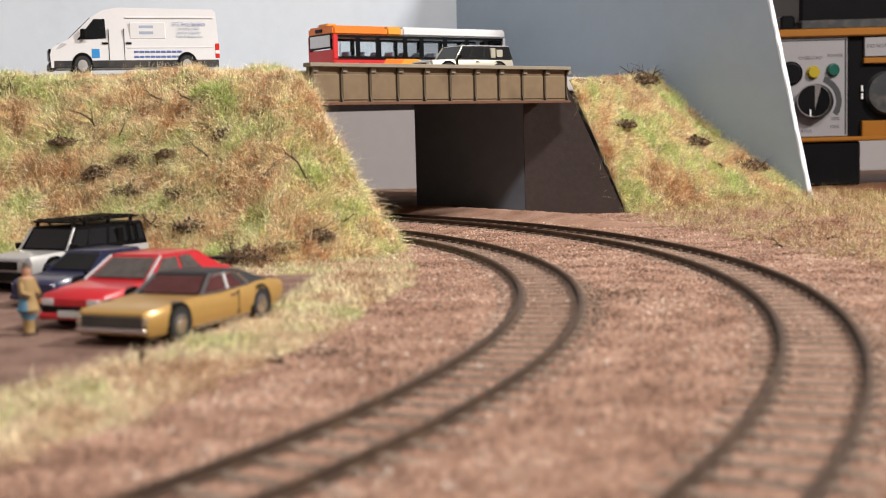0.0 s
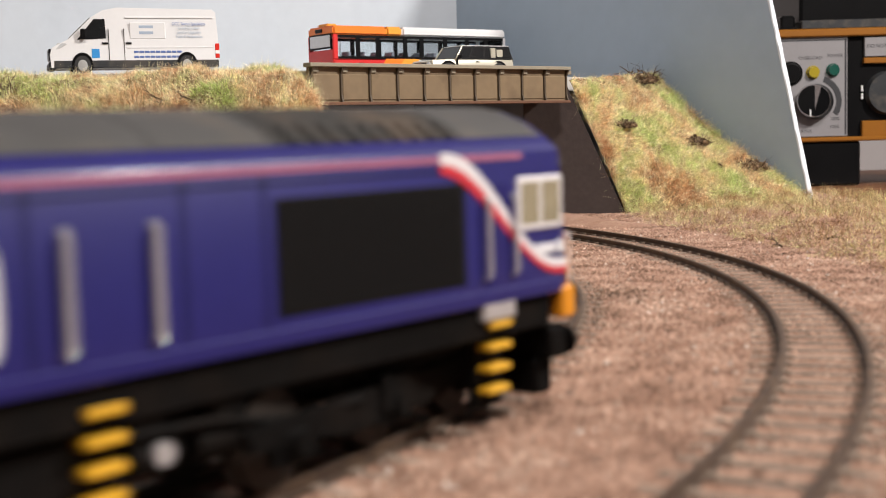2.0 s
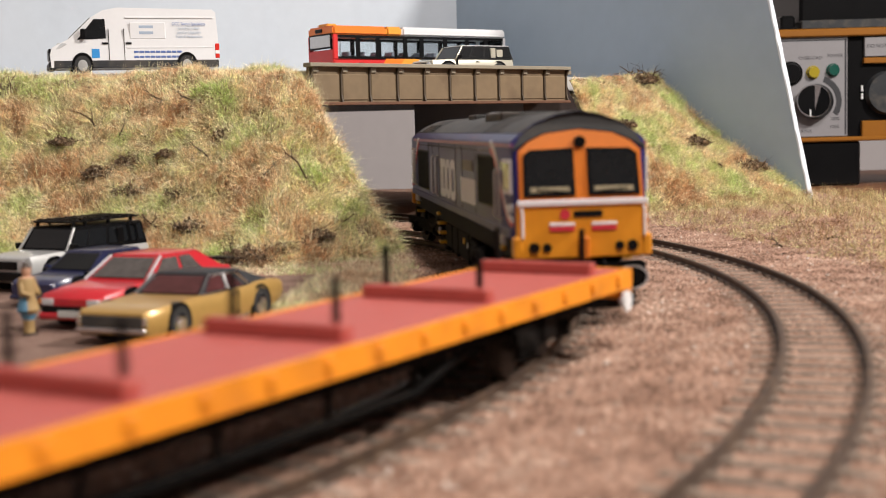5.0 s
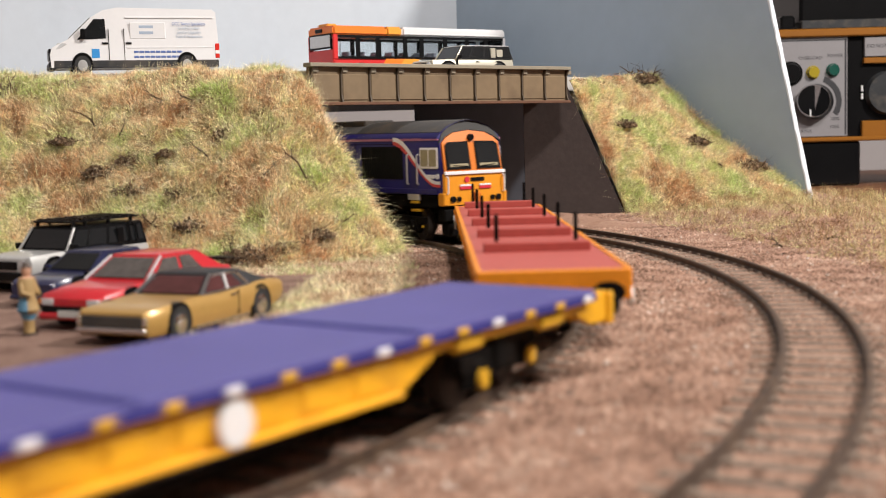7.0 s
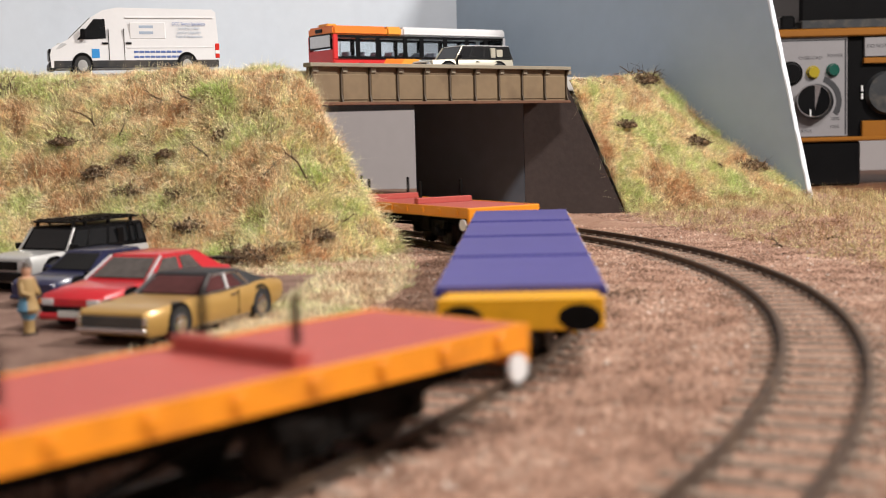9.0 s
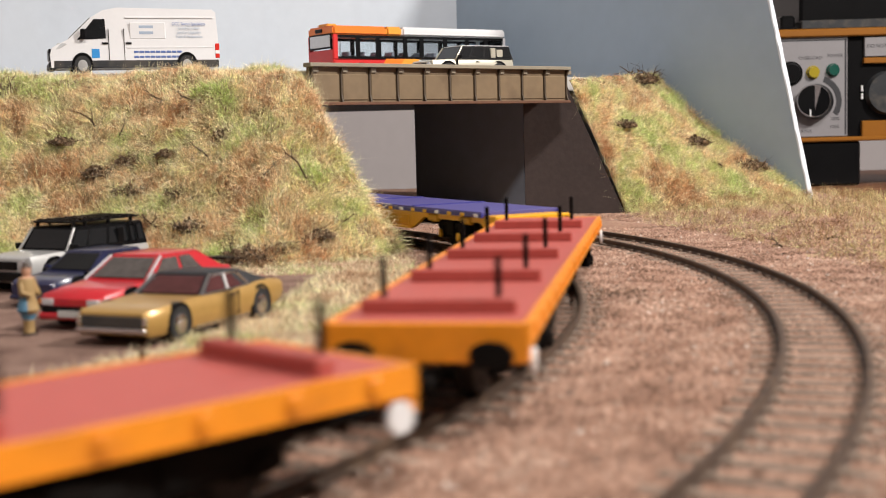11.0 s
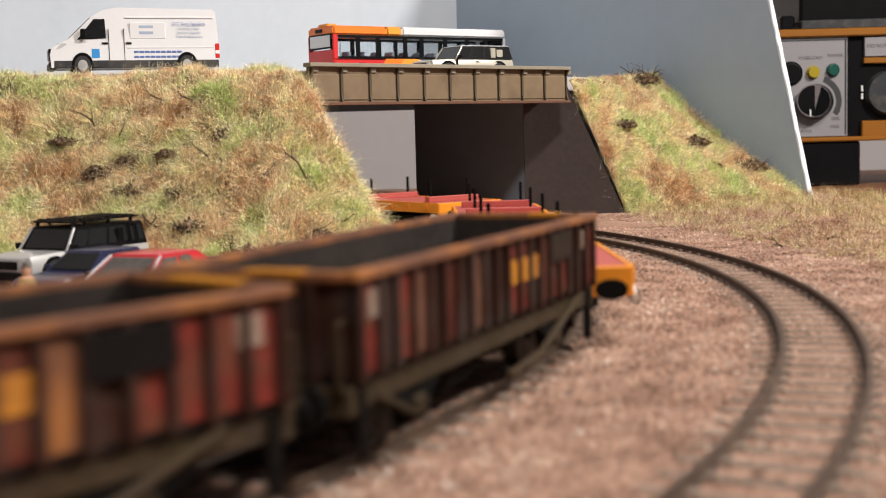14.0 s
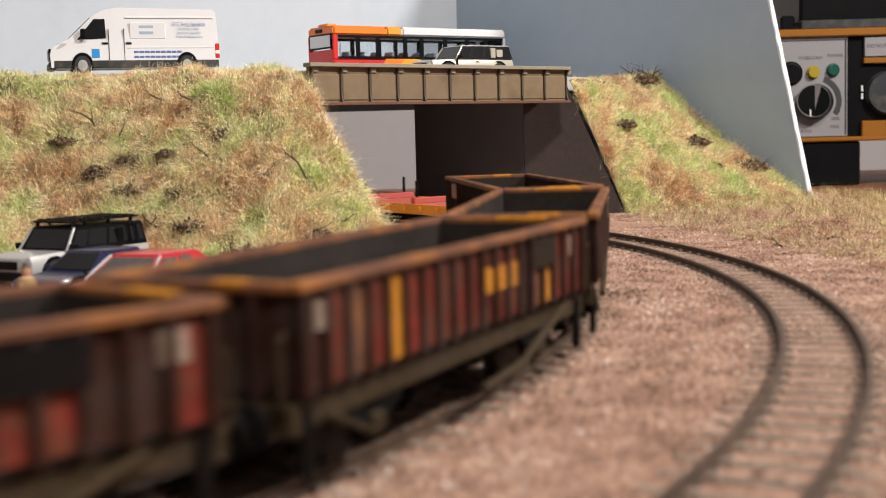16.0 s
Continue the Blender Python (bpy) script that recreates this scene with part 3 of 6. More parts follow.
PALEFIBRE = patchy("pale_fibre", [(0.86, 0.74, 0.48), (0.90, 0.84, 0.60), (0.80, 0.82, 0.46)], 60.0, 0.35, 0.25, 900.0, 0.0)
blades("long_fibres_left", "long pale loose fibres over the embankment grass", *grow_left(15000, 21), 7.0, 14.0, PALEFIBRE, 22, 0.11, 1.3)
blades("long_fibres_right", "long pale loose fibres over the slope grass", *grow_right(5000, 23), 6.0, 12.0, PALEFIBRE, 24, 0.11, 1.3)

# ---- the train ----
def arc_pose(s, b):
    """Where a vehicle stands whose bogies, b to each side of its middle, ride the inner track at arc length s."""
    a = s / R_IN
    r = R_IN * math.cos(b / R_IN)
    return mm(CX + r * math.cos(a), CY + r * math.sin(a), RAIL_TOP, 0, 0, math.degrees(a) + 90)


LOCO_BLUE = mat("loco_blue", (0.014, 0.013, 0.115), 0.4, vary=0.1, bump=0.05, coat=0.1, spec=0.3)
ROOFGREY = mat("roof_grey", (0.055, 0.054, 0.054), 0.6, vary=0.15, dirt=(0.11, 0.09, 0.07), dirt_amount=0.4)
ROOFDARK = mat("roof_dark", (0.018, 0.017, 0.016), 0.65, vary=0.2, dirt=(0.10, 0.065, 0.04), dirt_amount=0.5)
CAB_YELLOW = mat("cab_yellow", (0.68, 0.26, 0.012), 0.4, vary=0.08, bump=0.05)
CAB_ORANGE = mat("cab_orange", (0.58, 0.155, 0.01), 0.4, vary=0.08, bump=0.05)
STRIPE_PINK = mat("stripe_pink", (0.36, 0.13, 0.22), 0.4, vary=0.08)
STRIPE_RED = mat("stripe_red", (0.55, 0.03, 0.05), 0.4, vary=0.08)
STRIPE_WHITE = mat("stripe_white", (0.74, 0.72, 0.74), 0.4, vary=0.05)
LETTERS = mat("letter_white", (0.72, 0.72, 0.75), 0.45, vary=0.05)
SILVER = mat("handrail_silver", (0.5, 0.49, 0.50), 0.35, 0.4, vary=0.1)
STEP_YELLOW = mat("step_yellow", (0.66, 0.36, 0.015), 0.5, vary=0.1)
GRILLE = mat("grille_black", (0.006, 0.006, 0.0065), 0.55, vary=0.2, spec=0.12)
BRASS = mat("nameplate_brown", (0.10, 0.075, 0.06), 0.5, vary=0.2)


def wheelset(bogie, x, r):
    w = bmesh.new()
    cyl(w, (0, -8.9, 0), (0, -6.4, 0), r, 28)
    cyl(w, (0, 6.4, 0), (0, 8.9, 0), r, 28)
    cyl(w, (0, -6.6, 0), (0, -6.0, 0), r + 0.75, 28)
    cyl(w, (0, 6.0, 0), (0, 6.6, 0), r + 0.75, 28)
    cyl(w, (0, -10, 0), (0, 10, 0), 0.9, 8)
    for s in (-1, 1):
        for k in range(4):
            a = k * math.pi / 2
            cyl(w, (r * 0.6 * math.cos(a), s * 8.8, r * 0.6 * math.sin(a)), (r * 0.6 * math.cos(a), s * 9.1, r * 0.6 * math.sin(a)), r * 0.16, 8)
    ob = part("wheelset", w, WHEEL, bogie, "dull steel wheels on an axle", smooth=True)
    ob.location = (x * MM, 0, r * MM)
    ob["turn_radius"] = r
    return ob


def bogie(parent, x, axles, r, yaw, box_mat, half=None):
    """A truck with side beams, axle boxes and springs."""
    half = half or axles[-1] + 8
    b = bmesh.new()
    for s in (-1, 1):
        y = s * 12.2
        prism(b, [(-half, 10.5), (half, 10.5), (half - 1, 7.6), (half * 0.55, 6.6), (half * 0.35, 5.2), (-half * 0.35, 5.2), (-half * 0.55, 6.6), (-half + 1, 7.6)], y - 0.9, y + 0.9)
        for ax in axles:
            box(b, ax - 2.6, ax + 2.6, y - 1.5, y + 1.5, 4.2, 9.0, 0.4)
            for k in (-4.2, 4.2):
                cyl(b, (ax + k, y, 4.5), (ax + k, y, 9.5), 1.1, 8)
        box(b, -5, 5, y - 1.7, y + 1.7, 6.0, 12.0, 0.5)
    box(b, -6, 6, -12, 12, 8, 12.5, 0.5)
    ob = part("bogie", b, UNDER, parent, "black bogie with axle boxes")
    ob.matrix_basis = mm(x, 0, 0, 0, 0, yaw)
    for ax in axles:
        wheelset(ob, ax, r)
        for s in (-1, 1):
            c = bmesh.new()
            cyl(c, (ax, s * 13.5, r), (ax, s * 14.6, r), 1.7, 14)
            part("axle_cap", c, box_mat, ob)
    return ob


def buffers(parent, x, sgn, z, rx=2.1, rz=1.5, rim=None):
    for s in (-1, 1):
        b = bmesh.new()
        cyl(b, (x, s * 11.4, z), (x + sgn * 4.2, s * 11.4, z), 1.3, 12)
        ring = [[(x + sgn * d, s * 11.4 + k * rx * 1.9 * math.cos(i * math.pi / 10), z + k * rz * 1.9 * math.sin(i * math.pi / 10)) for i in range(20)] for d, k in ((4.2, 0.9), (4.7, 1.0), (5.3, 0.95))]
        loft(b, ring)
        ob = part("buffer", b, UNDER, parent, smooth=True)
        if rim:
            q = bmesh.new()
            n = 24
            rr = [[(x + sgn * 5.35, s * 11.4 + k * rx * 1.9 * math.cos(i * 2 * math.pi / n), z + k * rz * 1.9 * math.sin(i * 2 * math.pi / n)) for i in range(n)] for k in (1.0, 0.86)]
            vs = [[q.verts.new(p) for p in ring2] for ring2 in rr]
            for i in range(n):
                j = (i + 1) % n
                q.faces.new((vs[0][i], vs[0][j], vs[1][j], vs[1][i]))
            part("buffer_rim", q, rim, ob)


def ribbon(bm, pts, y, t):
    """A flat band on a body side; pts are (x, z_low, z_high)."""
    lo = [(x, y, a) for x, a, c in pts]
    up = [(x, y, c) for x, a, c in pts]
    lo2 = [(x, y + t, a) for x, a, c in pts]
    up2 = [(x, y + t, c) for x, a, c in pts]
    loft(bm, [[a, b, c, d] for a, b, c, d in zip(lo, up, up2, lo2)])
    return bm


def locomotive():
    g = thing("diesel_locomotive", arc_pose(0, 90), "blue diesel locomotive with yellow cab ends and grey roof", "locomotive")
    H = 132.0
    sec = [(17.4, 20.8), (17.4, 44.3), (16.9, 45.1), (14.6, 46.9), (11.0, 49.2), (5.5, 51.3), (0, 52.1)]
    half = sec + [(-y, z) for y, z in sec[-2::-1]]

    def xend(z):
        return float(np.interp(z, [20, 31, 32, 42, 52.2], [H, H, H - 0.2, H - 2.2, H - 5.0]))

    rings = []
    for x, k in ((-1, 1.0), (-0.975, 1), (-0.5, 1), (0, 1), (0.5, 1), (0.975, 1), (1, 1.0)):
        ring = []
        for y, z in half:
            nar = 0.955 if abs(x) == 1 else 1.0
            xx = math.copysign(xend(z), x) if abs(x) == 1 else x * H
            ring.append((xx, y * nar, z))
        rings.append(ring)
    part("body", loft(bmesh.new(), rings), LOCO_BLUE, g, smooth=True)
    # roof skin in sections
    rs = [(14.75, 47.0), (11.1, 49.4), (5.55, 51.5), (0, 52.3)]
    rr = rs + [(-y, z) for y, z in rs[-2::-1]]
    inner = [(y * 0.97, z - 0.5) for y, z in rr[::-1]]
    for x0, x1, m in ((-H + 4.5, -94, ROOFGREY), (-94, -64, ROOFDARK), (-64, 46, ROOFGREY), (46, 66, ROOFGREY), (66, 106, ROOFDARK), (106, H - 4.5, ROOFGREY)):
        part("roof_panel", loft(bmesh.new(), [[(x, y, z) for y, z in rr + inner] for x in (x0 + 0.15, x1 - 0.15)]), m, g, smooth=True)
    for x0, x1, y, z in ((-62, -30, 8.5, 53.0), (10, 26, 6, 53.2)):
        part("roof_hatch", box(bmesh.new(), x0, x1, -y, y, 50, z, 0.6), ROOFDARK, g)
    part("exhaust", box(bmesh.new(), -16, -6, -3.5, 3.5, 51, 53.6, 0.5), STEEL, g)
    for k in range(9):
        x = 69 + k * 4.2
        for s in (-1, 1):
            b = bmesh.new()
            loft(b, [[(xx, s * 14.7, 47.2), (xx, s * 11.0, 49.6), (xx, s * 11.0, 49.95), (xx, s * 15.0, 47.45)] for xx in (x, x + 1.2)])
            part("roof_slat", b, ROOFDARK, g)
    # the two cab ends
    for e in (-1, 1):
        cab = part("cab_front", loft(bmesh.new(), [[(e * (H - 0.3), -16.9, 15.2), (e * (H - 0.3), 16.9, 15.2), (e * (H - 0.3), 16.9, 29.3), (e * (H - 0.3), -16.9, 29.3)],
                                              [(e * (H + 0.9), -16.6, 15.7), (e * (H + 0.9), 16.6, 15.7), (e * (H + 0.5), 16.4, 29.3), (e * (H + 0.5), -16.4, 29.3)]]), CAB_YELLOW, g, "bright yellow lower cab front")
        pts = [(-16.6, 29.4), (16.6, 29.4), (16.4, 42.2), (13.6, 44.6), (9, 46.6), (0, 47.6), (-9, 46.6), (-13.6, 44.6), (-16.4, 42.2)]
        part("cab_upper", loft(bmesh.new(), [[(e * (xend(z) - 0.5), y * 0.965, z) for y, z in pts], [(e * (xend(z) + 0.35), y * 0.955, z) for y, z in pts]]), CAB_ORANGE, g, "orange upper cab front")
        part("roof_brow", loft(bmesh.new(), [[(e * (xend(z) - d), y, z) for y, z in [(17.2, 42.4), (15.0, 46.2), (11.0, 49.1), (5.5, 51.4), (0, 52.4), (-5.5, 51.4), (-11.0, 49.1), (-15.0, 46.2), (-17.2, 42.4), (-13.6, 44.8), (-9, 46.8), (0, 47.8), (9, 46.8), (13.6, 44.8)]] for d in (2.5, -0.5)]), ROOFDARK, g)
        part("waist_stripe", box(bmesh.new(), *sorted((e * (H + 0.4), e * (H + 1.3))), -16.7, 16.7, 28.6, 30.1, 0.2), STRIPE_PINK if e > 2 else STRIPE_WHITE, g)
        for s in (-1, 1):
            def wy(z, dx):
                return e * (xend(z) + dx)
            fr = [(s * 1.7, 30.9), (s * 14.9, 30.9), (s * 14.6, 41.2), (s * 12.8, 42.6), (s * 1.7, 42.9)]
            part("windscreen_rim", loft(bmesh.new(), [[(wy(z, 0.2), y, z) for y, z in fr], [(wy(z, 0.6), y, z) for y, z in fr]]), BLACK, g)
            fr2 = [(s * 2.4, 31.6), (s * 14.2, 31.6), (s * 13.9, 40.8), (s * 12.4, 41.9), (s * 2.4, 42.2)]
            wsn = part("windscreen", loft(bmesh.new(), [[(wy(z, 0.5), y, z) for y, z in fr2], [(wy(z, 0.72), y, z) for y, z in fr2]]), GLASS_DARK, g, "dark glazed windscreen")
            part("wiper", tube(bmesh.new(), [(wy(32, 0.95), s * 3.6, 32), (wy(33, 0.9), s * 11.5, 32.6)], 0.22), UNDER, wsn)
            # Cream strip added along the bottom of the windscreen glass.
            part("sun_blind", loft(bmesh.new(), [[(wy(z, 0.7), yy, z) for yy, z in ((s * 3.2, 32.0), (s * 13.2, 32.0), (s * 13.2, 33.3), (s * 3.2, 33.3))], [(wy(z, 0.82), yy, z) for yy, z in ((s * 3.2, 32.0), (s * 13.2, 32.0), (s * 13.2, 33.3), (s * 3.2, 33.3))]]), mat_pane(), wsn)
            lampy = s * 12.6
            for dy, r in ((0, 1.35), (-s * 3.3, 1.1)):
                lb = bmesh.new()
                cyl(lb, (e * (H + 0.6), lampy + dy, 18.2), (e * (H + 1.6), lampy + dy, 18.2), r, 16)
                part("lamp", lb, BLACK, g, smooth=True)
            part("front_step", box(bmesh.new(), *sorted((e * (H - 3), e * (H + 1.2))), s * 16.5 - 1.2, s * 16.5 + 1.2, 15.4, 21, 0.5), CAB_YELLOW, g)
            part("marker_bar", box(bmesh.new(), *sorted((e * (H + 0.8), e * (H + 1.25))), *sorted((s * 2.2, s * 8.6)), 22.2, 23.4, 0.1), STRIPE_RED, g)
            part("marker_bar", box(bmesh.new(), *sorted((e * (H + 0.8), e * (H + 1.25))), *sorted((s * 2.2, s * 8.6)), 23.5, 24.3, 0.1), STRIPE_WHITE, g)
        tl = bmesh.new()
        cyl(tl, (e * (xend(44) + 0.1), 0, 44.4), (e * (xend(44) + 1.5), 0, 44.4), 1.5, 16)
        part("top_lamp", tl, BLACK, g, smooth=True)
        for s in (-1, 1):
            part("grab_rail", tube(bmesh.new(), [(e * (H + 0.8), s * 15.6, 20.5), (e * (H + 1.9), s * 15.6, 21), (e * (H + 1.9), s * 15.6, 27.5), (e * (H + 0.8), s * 15.6, 28)], 0.35), STRIPE_WHITE, g)
            hose = tube(bmesh.new(), [(e * (H + 0.6), s * 5.2, 14.6), (e * (H + 2.6), s * 5.4, 12.0), (e * (H + 2.4), s * 5.0, 8.6)], 0.6)
            part("brake_hose", hose, UNDER, g)
        part("coupling_hook", box(bmesh.new(), *sorted((e * (H + 0.2), e * (H + 3.5))), -1.2, 1.2, 15.2, 20.8, 0.4), CAB_ORANGE, g)
        part("emblem_bar", box(bmesh.new(), *sorted((e * (H + 0.7), e * (H + 1.1))), -5.0, 2.4, 25.6, 27.2, 0.15), BLACK, g)
        part("emblem", cyl(bmesh.new(), (e * (H + 0.7), 4.6, 26.4), (e * (H + 1.1), 4.6, 26.4), 1.3, 14), STRIPE_RED, g)
        part("buffer_beam", box(bmesh.new(), *sorted((e * (H - 5), e * H)), -16.4, 16.4, 8.5, 13.8, 0.5), UNDER, g)
        part("plough", box(bmesh.new(), *sorted((e * (H - 6), e * (H - 1))), -14, 14, 2.0, 8.5, 0.6), UNDER, g)
        buffers(g, e * (H - 0.5), e, 10.4, 2.3, 1.6, SILVER if e < 0 else None)
    for s in (-1, 1):
        y = s * 17.4
        part("stripe", box(bmesh.new(), -H + 14, H - 14, *sorted((y - s * 0.2, y + s * 0.16)), 43.4, 44.4), STRIPE_PINK, g)
        part("stripe", box(bmesh.new(), -H + 2.6, -H + 14, *sorted((y * 0.972, y + s * 0.16)), 43.5, 44.2), STRIPE_PINK, g)
        part("sill", box(bmesh.new(), -H + 3, H - 3, *sorted((y - s * 0.3, y + s * 0.35)), 20.2, 22.6, 0.2), LOCO_BLUE, g)
        for e in (-1, 1):
            # swoosh: white over red, sweeping from cantrail to the cab corner
            base_pts = []
            for k in range(19):
                q = k / 18
                x = H - 35.0 + 33.6 * q
                zc = 43.2 - 18.6 * (0.5 - 0.5 * math.cos(math.pi * min(1, q * 1.06)))
                th = 0.9 + 0.75 * math.sin(math.pi * min(1, q * 1.4 + 0.12))
                base_pts.append((e * x, zc, th))
            part("swoosh", ribbon(bmesh.new(), [(x, z, z + th + 0.5) for x, z, th in base_pts], y, s * 0.22), STRIPE_WHITE, g)
            part("swoosh", ribbon(bmesh.new(), [(x, z - 1.25 * th, z) for x, z, th in base_pts], y, s * 0.2), STRIPE_RED, g)
            fx = sorted((e * (H - 15.5), e * (H - 2.6)))
            win = part("window_rim", box(bmesh.new(), *fx, *sorted((y - s * 0.2, y + s * 0.35)), 31.4, 40.4, 0.3), STRIPE_WHITE, g, "white-framed cab side window")
            mid = (fx[0] + fx[1]) / 2
            for a, b in ((fx[0] + 0.9, mid - 0.35), (mid + 0.35, fx[1] - 0.9)):
                part("pane", box(bmesh.new(), a, b, *sorted((y + s * 0.1, y + s * 0.45)), 32.4, 39.5, 0.1), mat_pane(), win)
            part("emblem_bar", box(bmesh.new(), *sorted((e * (H - 10.5), e * (H - 4.8))), *sorted((y - s * 0.1, y + s * 0.25)), 27.2, 28.8, 0.1), LETTERS, g)
            part("emblem", cyl(bmesh.new(), (e * (H - 3.1), y, 28.1), (e * (H - 3.1), y + s * 0.25, 28.1), 1.2, 14), LETTERS, g)
            for hx in ((108.0, 115.3) if e > 0 else (-108.0, -115.3)):
                part("handrail", tube(bmesh.new(), [(hx, y, 24.5), (hx, y + s * 0.9, 25), (hx, y + s * 0.9, 37.0), (hx, y, 37.5)], 0.4), SILVER, g)
            part("cab_door", box(bmesh.new(), *sorted((108.7, 114.5) if e > 0 else (-108.7, -114.5)), *sorted((y - s * 0.1, y + s * 0.12)), 21.8, 39.8, 0.1), LOCO_BLUE, g)
            part("cab_step", box(bmesh.new(), *sorted((107.0, 115.5) if e > 0 else (-107, -115.5)), *sorted((y - s * 3, y + s * 0.3)), 17.6, 20.6, 0.3), SILVER, g)
            for sx in ((109.0, 32.0) if e > 0 else (-114.6,)):
                for k in range(4):
                    part("step", box(bmesh.new(), sx, sx + 5.6, *sorted((y - s * 4.2, y + s * (0.2 - 0.25 * k))), 16.2 - k * 3.6, 17.2 - k * 3.6, 0.15), STEP_YELLOW, g)
                    part("step_back", box(bmesh.new(), sx - 0.8, sx + 6.4, *sorted((y - s * 4.6, y - s * 3.0)), 13.6 - k * 3.6, 18.0 - k * 3.6, 0.1), UNDER, g)
        for hx in (29.8, 42.5):
            part("handrail", tube(bmesh.new(), [(hx, y, 24.0), (hx, y + s * 0.8, 24.5), (hx, y + s * 0.8, 37.8), (hx, y, 38.2)], 0.55), SILVER, g)
        for x0, x1, z0, z1 in ((62.5, 103.0, 24.0, 40.0), (-104.0, -71.5, 26.5, 41.0)):
            grl = part("grille", box(bmesh.new(), x0, x1, *sorted((y - s * 0.4, y + s * 0.12)), z0, z1, 0.1), GRILLE, g, "black radiator grille")
            for k in range(16):
                xx = x0 + 1.2 + k * (x1 - x0 - 2.0) / 16
                part("slat", box(bmesh.new(), xx, xx + 0.8, *sorted((y + s * 0.05, y + s * 0.35)), z0 + 0.6, z1 - 0.6), GRILLE, grl)
        part("nameplate", box(bmesh.new(), -62, -39.3, *sorted((y - s * 0.1, y + s * 0.3)), 35.4, 38.6, 0.1), BRASS, g, "brown nameplate")
        # lettering as plain white shapes
        for x0, w in ((-20.7, 13.4), (-6.6, 11.0), (4.9, 11.0), (15.4, 6.0)):
            ring = bmesh.new()
            rows = []
            for i in range(24):
                a = 2 * math.pi * i / 24
                ca = math.copysign(abs(math.cos(a)) ** 0.55, math.cos(a))
                sa = math.copysign(abs(math.sin(a)) ** 0.55, math.sin(a))
                cx = x0 + w / 2
                rows.append([(cx + ca * rx, y + s * t, 31.0 + sa * rz) for rx, rz, t in ((w / 2, 6.9, -0.1), (w / 2, 6.9, 0.22), (w / 2 - min(2.9, w * 0.3), 4.0, 0.22), (w / 2 - min(2.9, w * 0.3), 4.0, -0.1))])
            loft(ring, rows + rows[:1])
            part("sign_ring", ring, LETTERS, g, "plain white ring of the lettering")
        for k in range(5):
            x0 = -66.5 + k * 6.5
            nb = part("number_bar", box(bmesh.new(), x0, x0 + 5.4, *sorted((y - s * 0.1, y + s * 0.22)), 25.2, 33.0, 0.05), LETTERS, g)
        for x0 in (-66.8, -37.0, -21.5, 25.0, 47.0, 60.5):
            part("panel_gap", box(bmesh.new(), x0, x0 + 0.35, *sorted((y - s * 0.1, y + s * 0.1)), 23.0, 43.2), GRILLE, g)
        part("panel_gap", box(bmesh.new(), -104, 103, *sorted((y - s * 0.1, y + s * 0.09)), 41.9, 42.15), GRILLE, g)
        for x0 in (-30.0, -2.0, 14.0):
            part("tank_strap", box(bmesh.new(), x0, x0 + 1.2, *sorted((s * 14.0, s * 14.95)), 3.6, 14.6, 0.2), UNDER, g)
        pb = bmesh.new()
        tube(pb, [(36, s * 15.2, 12.5), (52, s * 15.6, 12.0), (66, s * 15.6, 9.5), (80, s * 15.4, 9.8)], 0.7)
        tube(pb, [(-40, s * 15.2, 12.5), (-56, s * 15.6, 12.0), (-70, s * 15.6, 9.5), (-84, s * 15.4, 9.8)], 0.7)
        part("brake_pipe", pb, UNDER, g)
        for x0 in (38.5, 52.0):
            part("sand_box", box(bmesh.new(), x0, x0 + 6.5, *sorted((s * 11.5, s * 15.6)), 11.0, 17.5, 0.8), UNDER, g)
        part("end_valve", cyl(bmesh.new(), (44, s * 15.0, 9.4), (44, s * 16.0, 9.4), 1.5, 14), SILVER, g)
        # underframe
        part("fuel_tank", box(bmesh.new(), -36, 34, *sorted((s * 3, s * 14.6)), 3.2, 15.0, 1.8, 2), UNDER, g, smooth=True)
        part("solebar", box(bmesh.new(), -H + 5, H - 5, *sorted((s * 13.0, s * 16.6)), 14.5, 20.0, 0.4), UNDER, g)
        for x in (-52, -44, 40, 50):
            part("air_tank", cyl(bmesh.new(), (x, s * 13, 9), (x + 7, s * 13, 9), 2.6, 14), UNDER, g, smooth=True)
        part("marker_plate", box(bmesh.new(), -18.6, -16, *sorted((s * 14, s * 14.9)), 9.5, 11.5, 0.1), STEP_YELLOW, g)
        part("marker_plate", box(bmesh.new(), -28, -25.6, *sorted((s * 14, s * 14.9)), 8.8, 10.6, 0.1), SILVER, g)
    part("chassis", box(bmesh.new(), -H + 8, H - 8, -12, 12, 12, 20.6), UNDER, g)
    yaw = math.degrees(90 / R_IN)
    bogie(g, 88, (-27, 0, 27), 7.0, yaw, UNDER, 38)
    bogie(g, -88, (-27, 0, 27), 7.0, -yaw, UNDER, 38)
    return g


def mat_pane(cache={}):
    if "p" not in cache:
        cache["p"] = mat("cab_pane", (0.30, 0.26, 0.17), 0.15, vary=0.15, bump=0.0, coat=0.5)
    return cache["p"]


DECK_RED = mat("deck_red", (0.43, 0.095, 0.08), 0.55, vary=0.1, grain=300, blotch=25, bump=0.1)
BEAM_ORANGE = mat("beam_orange", (0.82, 0.28, 0.015), 0.4, vary=0.1, dirt=(0.35, 0.1, 0.02), dirt_amount=0.35, dirt_at=0.6)
BOLSTER_RED = mat("bolster_red", (0.40, 0.075, 0.06), 0.5, vary=0.12)
DECK_BLUE = mat("deck_blue", (0.085, 0.078, 0.27), 0.5, vary=0.08, grain=200, bump=0.08)
EDGE_BLUE = mat("edge_blue", (0.03, 0.03, 0.2), 0.45, vary=0.1)
